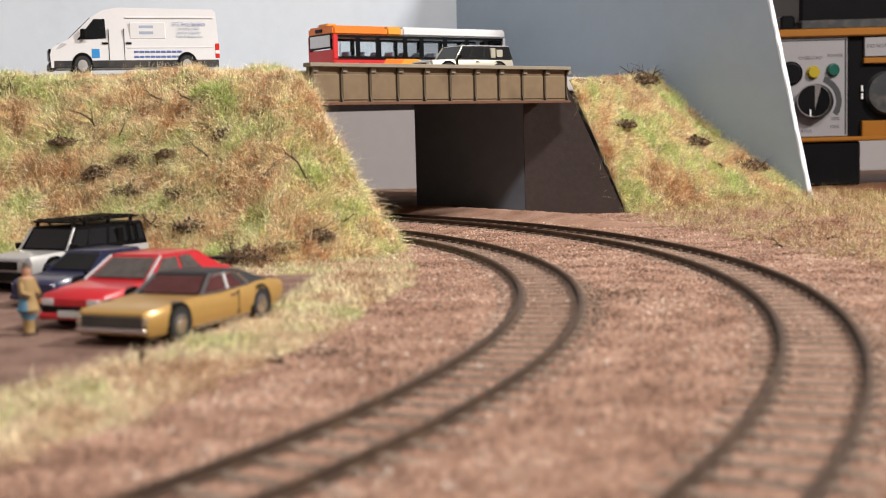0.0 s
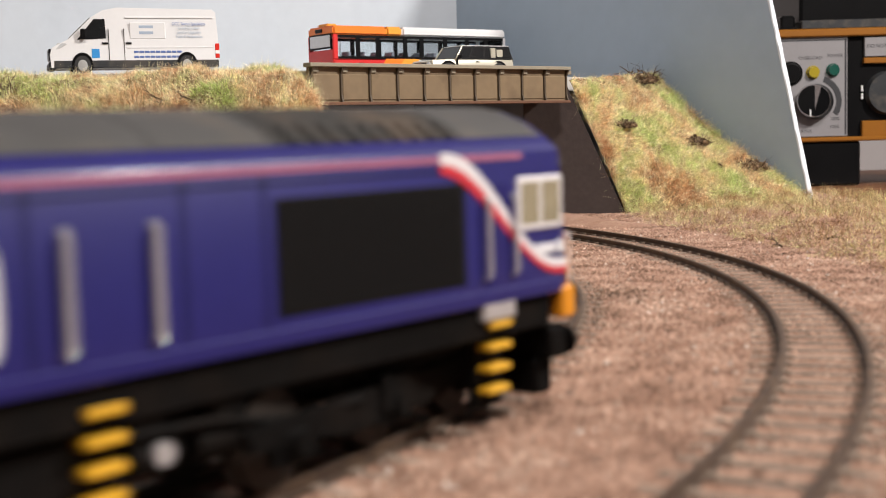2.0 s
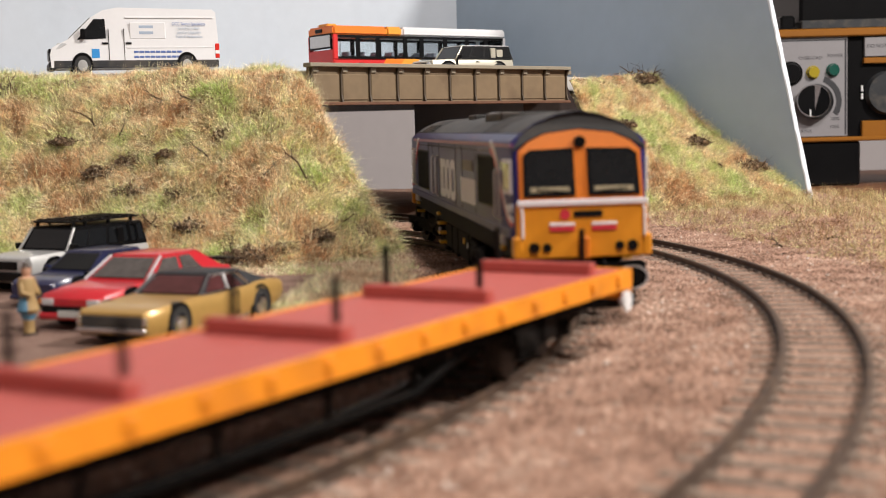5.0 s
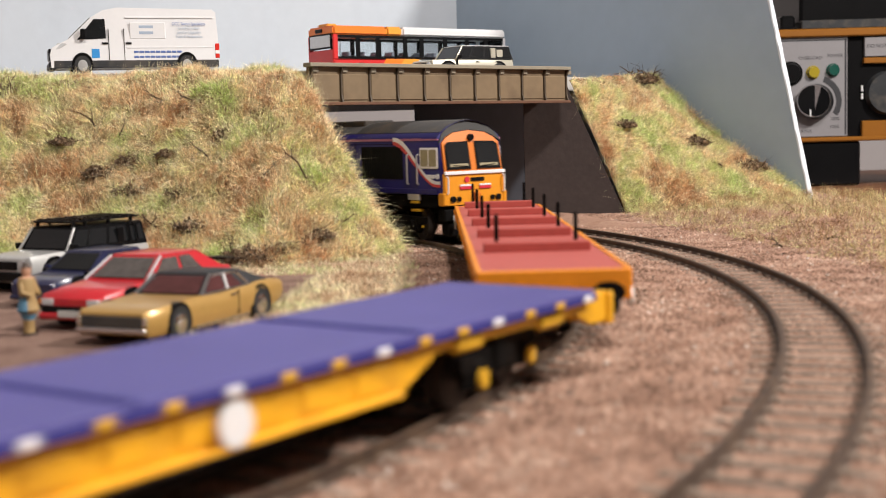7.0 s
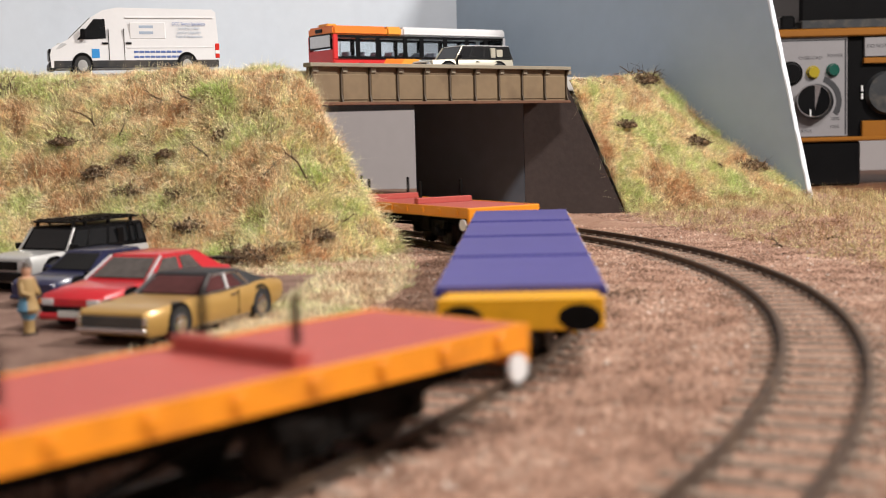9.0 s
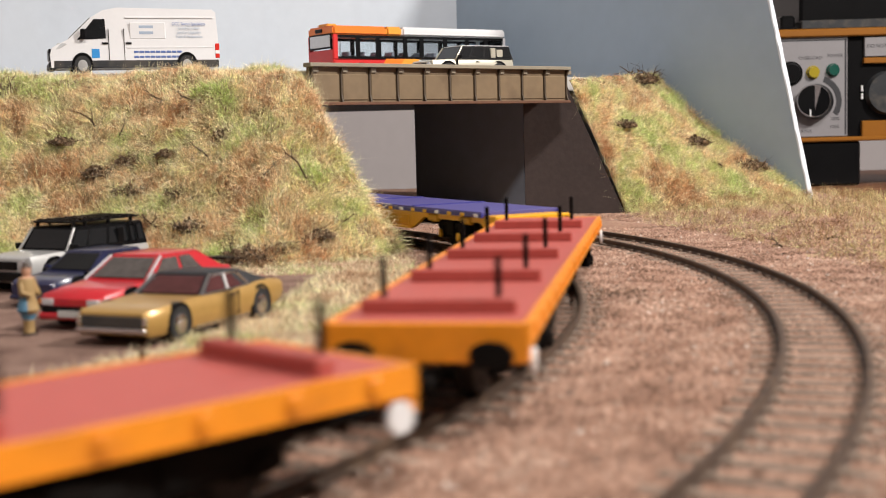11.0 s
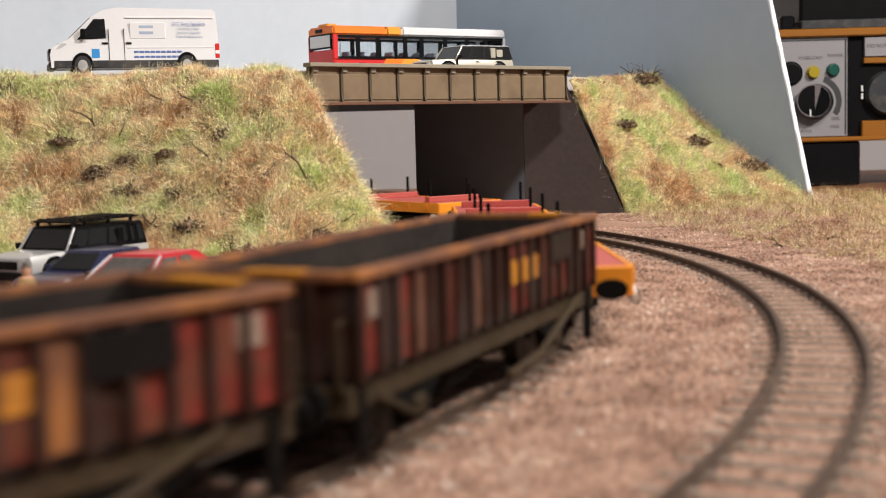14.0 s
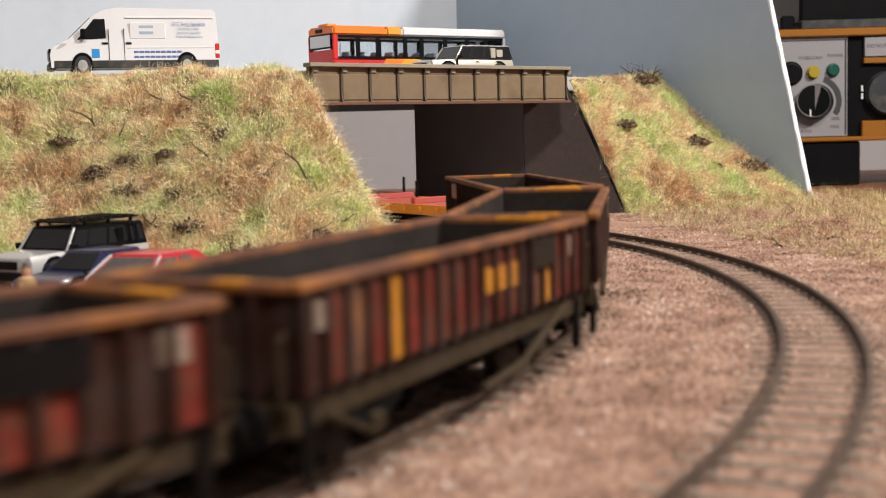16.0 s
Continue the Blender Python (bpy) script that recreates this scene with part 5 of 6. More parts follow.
def gold_coupe():
    st = [(35.2, 3.4, 8.4, 11.4), (34, 2.6, 9.1, 12.2), (25, 2.4, 9.7, 12.6), (12, 2.3, 10.2, 12.7), (0, 2.3, 9.7, 12.6), (-12, 2.4, 10.3, 12.7), (-22, 2.6, 10.9, 12.7), (-30, 3.4, 10.6, 12.2), (-35, 4.6, 9.9, 11.4)]
    g = car("gold_coupe", mm(-68.4, 344.2, 0, 0, 0, -114), "gold muscle coupe with black vinyl roof parked on cinders", GOLD, st,
            (9.5, -31, 2.0, -14.0, 11.4, 9.4, 10.0, 14.9), (21.5, -20.5), 4.5, 12.6, VINYL, COUPE_GLASS, ((0.44, 0.64), (0.68, 0.95)), VINYL)
    g.scale = (0.905, 0.905, 0.98)
    part("grille", box(bmesh.new(), 34.6, 35.75, -10.0, 10.0, 5.0, 7.8, 0.2), GREY_PLASTIC, g, "recessed black grille")
    part("bumper", box(bmesh.new(), 34.6, 36.4, -11.6, 11.6, 3.6, 4.9, 0.4), CHROME, g, "thin chrome bumper")
    part("bumper", box(bmesh.new(), -36.0, -34.6, -11.4, 11.4, 5.0, 6.4, 0.4), CHROME, g)
    lights(g, -35.0, 7.9, (-7, 7), 0.9, REDLENS, -1, "tail_light", 7)
    for s in (-1, 1):
        part("windscreen_trim", tube(bmesh.new(), [(9.6, s * 11.4, 10.1), (2.2, s * 9.5, 14.8)], 0.5), CHROME, g)
        part("door_handle", box(bmesh.new(), -6.6, -4.0, *sorted((s * 12.5, s * 13.0)), 8.7, 9.2, 0.1), CHROME, g)
        part("door_gap", box(bmesh.new(), -8.2, -7.8, *sorted((s * 12.4, s * 12.72)), 3.4, 9.8), BLACK, g)
        part("sill_trim", box(bmesh.new(), -14, 14, *sorted((s * 12.2, s * 12.8)), 2.2, 2.9, 0.1), CHROME, g)
    for s in (-1, 1):
        part("quarter_trim", tube(bmesh.new(), [(-15.5, s * 11.2, 10.6), (-11.5, s * 9.6, 14.4)], 0.4), CHROME, g)
        part("roof_rail", tube(bmesh.new(), [(2.0, s * 9.5, 14.75), (-11.5, s * 9.6, 14.5), (-16, s * 11.3, 10.4), (9.4, s * 11.5, 10.3)], 0.36), CHROME, g)
        part("window_post", tube(bmesh.new(), [(-4.3, s * 11.3, 10.3), (-4.6, s * 9.6, 14.6)], 0.45), WHITE, g)
        part("front_lamp", box(bmesh.new(), 33.5, 35.6, *sorted((s * 10.2, s * 11.6)), 5.4, 7.4, 0.2), CHROME, g)
        part("bonnet_edge", tube(bmesh.new(), [(33.5, s * 11.4, 8.9), (10, s * 11.6, 10.0)], 0.25), GOLD, g)
    return g


def red_hatchback():
    st = [(31, 3.2, 7.6, 9.6), (29.6, 2.4, 8.6, 10.8), (20, 2.2, 9.6, 11.3), (10, 2.2, 10.2, 11.4), (0, 2.2, 10.4, 11.4), (-12, 2.2, 10.6, 11.4), (-22, 2.6, 10.8, 11.2), (-29, 3.4, 10.4, 10.6), (-31, 4.4, 9.4, 10.0)]
    g = car("red_hatchback", mm(-86.6, 372.5, 0, 0, 0, -114), "bright red hatchback with rear spoiler parked on cinders", CARRED, st,
            (12, -27, 2.5, -15.0, 10.4, 8.2, 10.2, 15.6), (19, -18.5), 4.3, 11.3, CARRED, CAR_GLASS, ((0.30, 0.55), (0.60, 0.92)))
    g.scale = (1.02, 1.02, 1.115)
    part("grille", box(bmesh.new(), 30.5, 31.4, -9.4, 9.4, 4.2, 5.9, 0.2), BLACK, g)
    part("bumper", box(bmesh.new(), 30.0, 32.0, -10.2, 10.2, 2.6, 4.3, 0.5), CARRED, g)
    part("number_plate", box(bmesh.new(), 31.6, 32.2, -3.4, 3.4, 3.3, 4.9, 0.1), PLATE, g)
    lights(g, 31.0, 6.8, (-7.4, 7.4), 0.8, LAMPGLASS, 1, "headlight", 4.0)
    lights(g, 30.2, 6.8, (-10.2, 10.2), 0.7, AMBER, 1, "indicator", 1.6)
    part("spoiler", box(bmesh.new(), -33, -28.5, -9.6, 9.6, 11.6, 12.4, 0.3), BLACK, g, "black rubber spoiler")
    for s in (-1, 1):
        part("windscreen_trim", tube(bmesh.new(), [(12.2, s * 10.4, 10.2), (2.7, s * 8.4, 15.5)], 0.35), LAMPGLASS, g)
        part("mirror", box(bmesh.new(), 8.5, 10, *sorted((s * 10.6, s * 12.8)), 10.6, 11.8, 0.3), BLACK, g)
    return g


def navy_saloon():
    st = [(31, 3.4, 7.8, 9.2), (29, 2.4, 9.0, 10.8), (20, 2.2, 9.8, 11.4), (8, 2.2, 10.3, 11.6), (-10, 2.2, 10.6, 11.6), (-22, 2.5, 10.8, 11.4), (-31, 4.0, 10.4, 10.2)]
    g = car("navy_saloon", mm(-113, 416.7, 0, 0, 0, -116), "dark navy blue saloon car parked between other cars", CARNAVY, st,
            (13, -25, 3.0, -16.0, 10.6, 8.6, 10.2, 16.2), (19.5, -18.5), 4.4, 11.5, CARNAVY, GLASS_DARK, ((0.22, 0.5), (0.54, 0.85)))
    g.scale = (0.88, 0.88, 0.93)
    part("grille", box(bmesh.new(), 30.4, 31.4, -4, 4, 4.6, 6.6, 0.2), BLACK, g)
    part("bumper", box(bmesh.new(), 29.6, 31.8, -10, 10, 2.8, 4.2, 0.5), CARNAVY, g)
    lights(g, 30.2, 7.0, (-8.0, 8.0), 0.9, LAMPGLASS, 1, "headlight", 3.4)
    for s in (-1, 1):
        part("mirror", box(bmesh.new(), 9, 10.6, *sorted((s * 10.8, s * 13.0)), 10.8, 12.0, 0.3), CARNAVY, g)
    return g


def offroader(name, m, label, paint, roof, k, rack):
    """A square four-wheel-drive estate; k is its size."""
    st = [(a * k, b * k, c * k, d * k) for a, b, c, d in [(30.5, 4.4, 12.2, 10.8), (29.4, 3.6, 13.0, 12.2), (16, 3.2, 13.6, 12.6), (0, 3.2, 13.9, 12.7), (-16, 3.2, 13.9, 12.7), (-29.5, 3.6, 13.9, 12.5), (-30.5, 4.2, 13.6, 12.0)]]
    cab = tuple(v * k for v in (12.5, -30.0, 7.0, -28.6, 12.2, 10.6, 13.6, 21.8))
    g = car(name, m, label, paint, st, cab, (18.6 * k, -19.0 * k), 5.6 * k, 12.6 * k, roof, GLASS_DARK, ((0.04, 0.2), (0.24, 0.5), (0.54, 0.76), (0.79, 0.95)), BLACK)
    part("grille", box(bmesh.new(), 30 * k, 31 * k, -6 * k, 6 * k, 8.4 * k, 11.4 * k, 0.2), BLACK, g)
    part("bumper", box(bmesh.new(), 29 * k, 31.6 * k, -12 * k, 12 * k, 4.4 * k, 7.6 * k, 0.5), BLACK, g)
    lights(g, 30.6 * k, 10.2 * k, (-9 * k, 9 * k), 1.7 * k, LAMPGLASS)
    sw = bmesh.new()
    cyl(sw, (-30.5 * k, 2 * k, 12 * k), (-33.5 * k, 2 * k, 12 * k), 6.2 * k, 20)
    part("spare_wheel", sw, RUBBER, g, smooth=True)
    for s in (-1, 1):
        part("windscreen_pillar", tube(bmesh.new(), [(12.8 * k, s * 12.2 * k, 13.7 * k), (7.2 * k, s * 10.7 * k, 21.6 * k)], 0.5 * k), paint, g, "painted windscreen pillar")
        part("mirror", box(bmesh.new(), 10 * k, 11.8 * k, *sorted((s * 12.4 * k, s * 15.6 * k)), 13.8 * k, 16.2 * k, 0.3), BLACK, g)
        part("sill", box(bmesh.new(), -13 * k, 12 * k, *sorted((s * 11.8 * k, s * 12.9 * k)), 3.0 * k, 4.2 * k, 0.2), BLACK, g)
        part("side_pod", box(bmesh.new(), -17.0 * k, -13.4 * k, *sorted((s * 10.8 * k, s * 12.4 * k)), 14.4 * k, 20.4 * k, 0.3), paint if not rack else BLACK, g)
        part("wing_vent", box(bmesh.new(), 11.5 * k, 13.0 * k, *sorted((s * 12.4 * k, s * 12.95 * k)), 9.4 * k, 13 * k, 0.2), BLACK, g)
        part("door_handle", box(bmesh.new(), -4.0 * k, -1.6 * k, *sorted((s * 12.6 * k, s * 13.1 * k)), 11.6 * k, 12.2 * k, 0.1), BLACK, g)
        if not rack:
            part("window_sticker", box(bmesh.new(), -22.5 * k, -18 * k, *sorted((s * 11.2 * k, s * 12.1 * k)), 15 * k, 19.5 * k, 0.1), paint, g, "square pale rear side panel")
        else:
            part("ladder", tube(bmesh.new(), [(-20 * k, s * 12.9 * k, 14.5 * k), (-20 * k, s * 11.6 * k, 21.4 * k), (-24 * k, s * 11.6 * k, 21.4 * k), (-24 * k, s * 12.9 * k, 14.5 * k)], 0.35), BLACK, g)
    if rack:
        rk = part("roof_rack", box(bmesh.new(), -28 * k, 8 * k, -9.6 * k, 9.6 * k, 23.4 * k, 24.2 * k, 0.3), BLACK, g, "flat black roof rack")
        for x in (-24, -12, 0, 6):
            for s in (-1, 1):
                part("rack_foot", box(bmesh.new(), (x - 0.5) * k, (x + 0.5) * k, *sorted((s * 8.6 * k, s * 9.6 * k)), 22.0 * k, 23.5 * k), BLACK, rk)
        for x in range(8):
            part("rack_bar", box(bmesh.new(), (-26 + x * 4.4) * k, (-24.8 + x * 4.4) * k, -9.4 * k, 9.4 * k, 24.1 * k, 24.7 * k, 0.1), BLACK, rk)
    return g


gold_coupe()
red_hatchback()
navy_saloon()
offroader("offroad_estate", mm(-132.1, 458, 0, 0, 0, -120), "silver-white off-road estate with black roof and roof rack", SILVERGREY, BLACK, 0.935, True)
offroader("offroad_estate", mm(15.8, 858, road_z(15.8, 858), 0, 0, 213), "champagne off-road estate with white roof driving over the bridge", CHAMPAGNE, WHITE, 1.045, False)

VANWHITE = mat("van_white", (0.70, 0.70, 0.71), 0.35, vary=0.03, bump=0.03, coat=0.3)
SIGNBLUE = mat("sign_blue", (0.10, 0.16, 0.38), 0.5, vary=0.05)
SIGNSKY = mat("sign_sky", (0.03, 0.25, 0.6), 0.5, vary=0.05)
SIGNGREY = mat("sign_grey", (0.33, 0.4, 0.5), 0.5, vary=0.05)


def van():
    g = thing("delivery_van", mm(-156.6, 677, road_z(-156.6, 677) + 0.2, 0, 0, 199), "white high-roof delivery van with blue lettering on the road", "van")
    g.scale = (1.035, 1.035, 1.24)
    prof = [(40, 3.2), (40.4, 8.5), (39.4, 11.2), (31.5, 14.6), (20.5, 23.4), (15, 26.2), (8, 27.3), (-38.0, 26.6), (-39.6, 25.4), (-40.4, 12), (-40.4, 3.2)]

    def ring(hw, top):
        return [(x, hw * (1 - (0.13 if z > 20 else 0.03 if z > 12 else 0)), z) if top else (x, hw, z) for x, z in prof]

    b = bmesh.new()
    l = [b.verts.new((x, 12.6 * (1 - np.interp(z, [10, 20, 27], [0, 0.05, 0.16])), z)) for x, z in prof]
    r = [b.verts.new((x, -12.6 * (1 - np.interp(z, [10, 20, 27], [0, 0.05, 0.16])), z)) for x, z in prof]
    n = len(prof)
    for i in range(n):
        j = (i + 1) % n
        b.faces.new((l[i], l[j], r[j], r[i]))
    b.faces.new(l[::-1])
    b.faces.new(r)
    bmesh.ops.bevel(b, geom=[e for e in b.edges if e.calc_face_angle(0) > 0.6], offset=0.8, segments=3, affect="EDGES")
    part("body", b, VANWHITE, g, smooth=True)

    def hwz(z):
        return 12.6 * (1 - float(np.interp(z, [10, 20, 27], [0, 0.05, 0.16])))

    ws = [(31.0, 11.0, 15.1), (31.0, -11.0, 15.1), (21.0, -10.2, 23.1), (21.0, 10.2, 23.1)]
    part("windscreen", quad_panel(bmesh.new(), ws, Vector((8.8, 0, 11)).normalized(), -0.3, 0.25), CAR_GLASS, g, "grey windscreen")
    for s in (-1, 1):
        cabwin = [(27.5, s * (hwz(15) + 0.0), 14.3), (14.0, s * (hwz(15)), 14.8), (14.2, s * hwz(23.4), 22.6), (19.4, s * hwz(23.4), 22.6)]
        part("cab_window", quad_panel(bmesh.new(), cabwin, (0, s, 0), -0.3, 0.22), GLASS_DARK, g, "dark cab side window")
        part("mirror", box(bmesh.new(), 23.6, 26.0, *sorted((s * 12.4, s * 14.6)), 14.4, 18.6, 0.4), BLACK, g)
        part("skirt", box(bmesh.new(), -40.2, 38.8, *sorted((s * 11.4, s * 12.85)), 3.0, 6.0, 0.3), GREY_PLASTIC, g, "dark grey side skirt")
        for x0, x1, z0, z1 in ((13.0, 12.6, 6.2, 24.6), (5.6, 5.3, 6.2, 24.6)):
            part("door_gap", box(bmesh.new(), x1, x0, *sorted((s * (hwz(20) - 0.9), s * (hwz(8) + 0.06))), z0, 18.6), GREY_PLASTIC, g)
        for x in (14.6, 3.4):
            part("door_handle", box(bmesh.new(), x - 1.4, x + 1.4, *sorted((s * 12.2, s * 12.95)), 12.5, 13.2, 0.1), BLACK, g)
        part("side_rail", box(bmesh.new(), -38, 4.5, *sorted((s * (hwz(23.5) - 0.3), s * (hwz(23.0) + 0.25))), 22.9, 23.5, 0.1), VANWHITE, g)
        part("side_rail", box(bmesh.new(), -38, 4.5, *sorted((s * 12.1, s * 12.72)), 10.8, 11.3, 0.1), VANWHITE, g)
        part("side_recess", box(bmesh.new(), -14.5, 2.6, *sorted((s * 11.6, s * (hwz(15.5) + 0.12))), 14.6, 21.2, 0.2), VANWHITE, g)
        part("logo", box(bmesh.new(), 17.3, 21.0, *sorted((s * 12.3, s * 12.74)), 7.0, 10.6, 0.05), SIGNSKY, g, "square sky-blue sign")
        part("sign_bar", box(bmesh.new(), -8.6, -1.8, *sorted((s * 12.0, s * 12.44)), 18.9, 20.0, 0.05), SIGNGREY, g)
        part("sign_bar", box(bmesh.new(), -8.6, -1.8, *sorted((s * 12.0, s * 12.48)), 16.5, 17.6, 0.05), SIGNGREY, g)
        for z in (8.9, 6.9):
            for k in range(9):
                x1 = 1.0 - k * 2.6
                part("sign_bar", box(bmesh.new(), x1 - 2.2, x1, *sorted((s * 12.3, s * 12.74)), z, z + 0.85, 0.05), SIGNBLUE, g)
        for i, (w, zz) in enumerate((("DCC Sound Specialists", 20.6), ("Sound Decoders", 18.9), ("Speaker Upgrades", 17.2), ("Tools & Accessories", 15.5))):
            turn = pose(-26.0 * MM, s * (hwz(zz) + 0.16) * MM, zz * MM, 90 + s * 0, 0, 180 if s > 0 else 0)
            text("lettering", w, 1.75 if i == 0 else 1.6, SIGNBLUE if i == 0 else SIGNGREY, g, turn)
        lt = part("tail_light", box(bmesh.new(), -40.7, -38.6, *sorted((s * 11.2, s * 12.75)), 6.6, 12.6, 0.2), REDLENS, g)
        part("lens", box(bmesh.new(), -40.8, -38.5, *sorted((s * 11.1, s * 12.8)), 8.4, 9.8, 0.1), WHITE, lt)
        part("headlight", loft(bmesh.new(), [[(x, s * yy, z) for x, yy, z in ((39.9, 7.6, 8.6), (39.6, 12.2, 8.8), (32.5, 12.75, 12.4), (36.0, 11.9, 12.7))], [(x + 0.6, s * (yy + 0.12), z + 0.4) for x, yy, z in ((39.9, 7.6, 8.6), (39.6, 12.2, 8.8), (32.5, 12.75, 12.4), (36.0, 11.9, 12.7))]]), LAMPGLASS, g)
        for x in (25.5, -24.5):
            a = bmesh.new()
            cyl(a, (x, s * 9, 4.2), (x, s * 12.9, 4.2), 5.0, 22)
            part("wheel_arch", a, BLACK, g, smooth=True)
            wheel(g, x, s * 12.0, 4.0, 3.9, 2.2, s, SILVERGREY)
    part("grille", box(bmesh.new(), 39.6, 40.9, -7.0, 7.0, 6.4, 11.0, 0.3), BLACK, g)
    part("bumper", box(bmesh.new(), 37.6, 41.2, -12.4, 12.4, 2.6, 5.6, 0.6), GREY_PLASTIC, g)
    return g


van()

BUSRED = mat("bus_red", (0.58, 0.025, 0.025), 0.35, vary=0.05, bump=0.03, coat=0.3)
BUSORANGE = mat("bus_orange", (0.80, 0.20, 0.02), 0.35, vary=0.05, bump=0.03, coat=0.3)
BUSAMBER = mat("bus_amber", (0.80, 0.33, 0.04), 0.35, vary=0.05, bump=0.03, coat=0.3)
BUSPANE = glass("bus_pane", (0.86, 0.9, 0.92), 0.04)
SEATGREY = mat("bus_seat", (0.12, 0.13, 0.16), 0.8, vary=0.2)


def bus():
    L, W, H = 137.0, 30.0, 34.0
    g = thing("single_deck_bus", mm(-19.3, 920.4, road_z(-19.3, 920.4), 0, 0, 36), "red, orange and white single-deck bus crossing the bridge", "bus")
    g.scale = (1.06, 1.1, 1.135)
    x0, x1 = -L / 2, L / 2
    z0, zs, zw, zt = 2.6, 15.0, 28.4, H
    part("lower_body", box(bmesh.new(), x0, x0 + 52, -W / 2, W / 2, z0, zs, 0.9, 2), BUSRED, g, "bright red lower panels", smooth=True)
    for s in (-1, 1):
        y = s * W / 2
        for xa, xb, m in ((x0 + 30, x0 + 44, BUSORANGE), (x0 + 44, x0 + 56, BUSAMBER)):
            lb = bmesh.new()
            prism(lb, [(xa, z0 + 1), (xb, z0 + 1), (xb + 9, zs), (xa + 9, zs)], *sorted((y - s * 0.4, y + s * 0.14)))
            part("livery_band", lb, m, g)
    part("lower_body", box(bmesh.new(), x0 + 52.1, x1, -W / 2, W / 2, z0, zs, 0.9, 2), VANWHITE, g, "white lower panels", smooth=True)
    part("rear_panel", box(bmesh.new(), x0 - 0.2, x0 + 1.6, -W / 2 + 0.4, W / 2 - 0.4, z0 + 0.4, 20.2, 0.6), BUSRED, g)
    for xa, xb, m in ((x0, x0 + 40, BUSORANGE), (x0 + 40.1, x0 + 52, BUSAMBER), (x0 + 52.1, x1, VANWHITE)):
        part("roof", box(bmesh.new(), xa, xb, -W / 2, W / 2, zw, zt, 1.2, 2), m, g, smooth=True)
    part("roof_pod", box(bmesh.new(), x0 + 1.5, x0 + 9, -6, 6, zt - 0.5, zt + 1.6, 0.8, 2), BUSAMBER, g, smooth=True)
    part("floor", box(bmesh.new(), x0 + 1, x1 - 1, -W / 2 + 1, W / 2 - 1, zs - 3, zs - 1.6), GREY_PLASTIC, g)
    # window pillars and panes along both sides
    cuts = [x0 + 1.0, x0 + 18, x0 + 33, x0 + 54, x0 + 67, x0 + 86, x0 + 104, x0 + 120, x1 - 1.0]
    for s in (-1, 1):
        y = s * W / 2
        part("corner_post", box(bmesh.new(), x0, x0 + 3.4, *sorted((y - s * 1.6, y)), zs - 0.5, zw + 0.5, 0.4), BUSRED, g)
        part("corner_post", box(bmesh.new(), x1 - 2.4, x1, *sorted((y - s * 1.6, y)), zs - 0.5, zw + 0.5, 0.4), VANWHITE, g)
        for z in (zs, zw - 0.9):
            part("window_rail", box(bmesh.new(), x0 + 3.2, x1 - 2.2, *sorted((y - s * 1.0, y - s * 0.05)), z - 0.2, z + 1.1), BLACK, g)
        for x in cuts[1:-1]:
            part("pillar", box(bmesh.new(), x - 1.3, x + 1.3, *sorted((y - s * 1.0, y - s * 0.02)), zs, zw), BLACK, g)
        for a, b in zip(cuts, cuts[1:]):
            pn = part("window_pane", box(bmesh.new(), max(a, x0 + 3.4) + 1.0, b - 1.0, *sorted((y - s * 0.8, y - s * 0.45)), zs + 0.6, zw - 0.5), BUSPANE, g, "clear window pane")
            pn.visible_shadow = False
            part("pane_rim", tube(bmesh.new(), [(max(a, x0 + 3.4) + 1.5, y - s * 0.2, zs + 1.3), (b - 1.5, y - s * 0.2, zs + 1.3), (b - 1.5, y - s * 0.2, zw - 1.3), (max(a, x0 + 3.4) + 1.5, y - s * 0.2, zw - 1.3), (max(a, x0 + 3.4) + 1.5, y - s * 0.2, zs + 1.3)], 0.18), BLACK, pn)
        for x in (x0 + 20, x1 - 34):
            a = bmesh.new()
            cyl(a, (x, s * (W / 2 - 4), 5.8), (x, s * (W / 2 + 0.1), 5.8), 6.8, 22)
            part("wheel_arch", a, BLACK, g, smooth=True)
            wheel(g, x, s * (W / 2 - 1.4), 5.8, 5.7, 3, s)
    for e, xx in ((-1, x0), (1, x1)):
        part("end_window", box(bmesh.new(), *sorted((xx, xx + e * 0.45)), -W / 2 + 2.0, W / 2 - 2.0, 20.8, 29.4, 0.4), BLACK, g, "black-framed end window")
        part("end_pane", box(bmesh.new(), *sorted((xx + e * 0.3, xx + e * 0.62)), -W / 2 + 3.4, W / 2 - 3.4, 21.8, 28.6, 0.2), LAMPGLASS, g)
        part("destination_box", box(bmesh.new(), *sorted((xx, xx + e * 0.5)), -2.5, 5.5, 30.4, 32.6, 0.2), BLACK, g)
        for s in (-1, 1):
            lights(g, xx, 12.5, (s * 12.6,), 1.0, LAMPGLASS if e > 0 else REDLENS, e, "headlight" if e > 0 else "tail_light")
        part("end_post", box(bmesh.new(), *sorted((xx - e * 0.2, xx - e * 2.4)), -W / 2 + 0.6, W / 2 - 0.6, zs, 20.2, 0.3), BUSRED if e < 0 else VANWHITE, g)
    for k in range(11):
        x = x0 + 12 + k * 11
        for s in (-1, 1):
            part("seat", box(bmesh.new(), x, x + 2, *sorted((s * 4, s * 13)), zs - 2, zs + 4.2, 0.6), SEATGREY, g)
    return g


bus()

# ---- the small figure beside the cars ----
FIGURE = mat("painted_figure", (0.36, 0.24, 0.10), 0.6, vary=0.12)


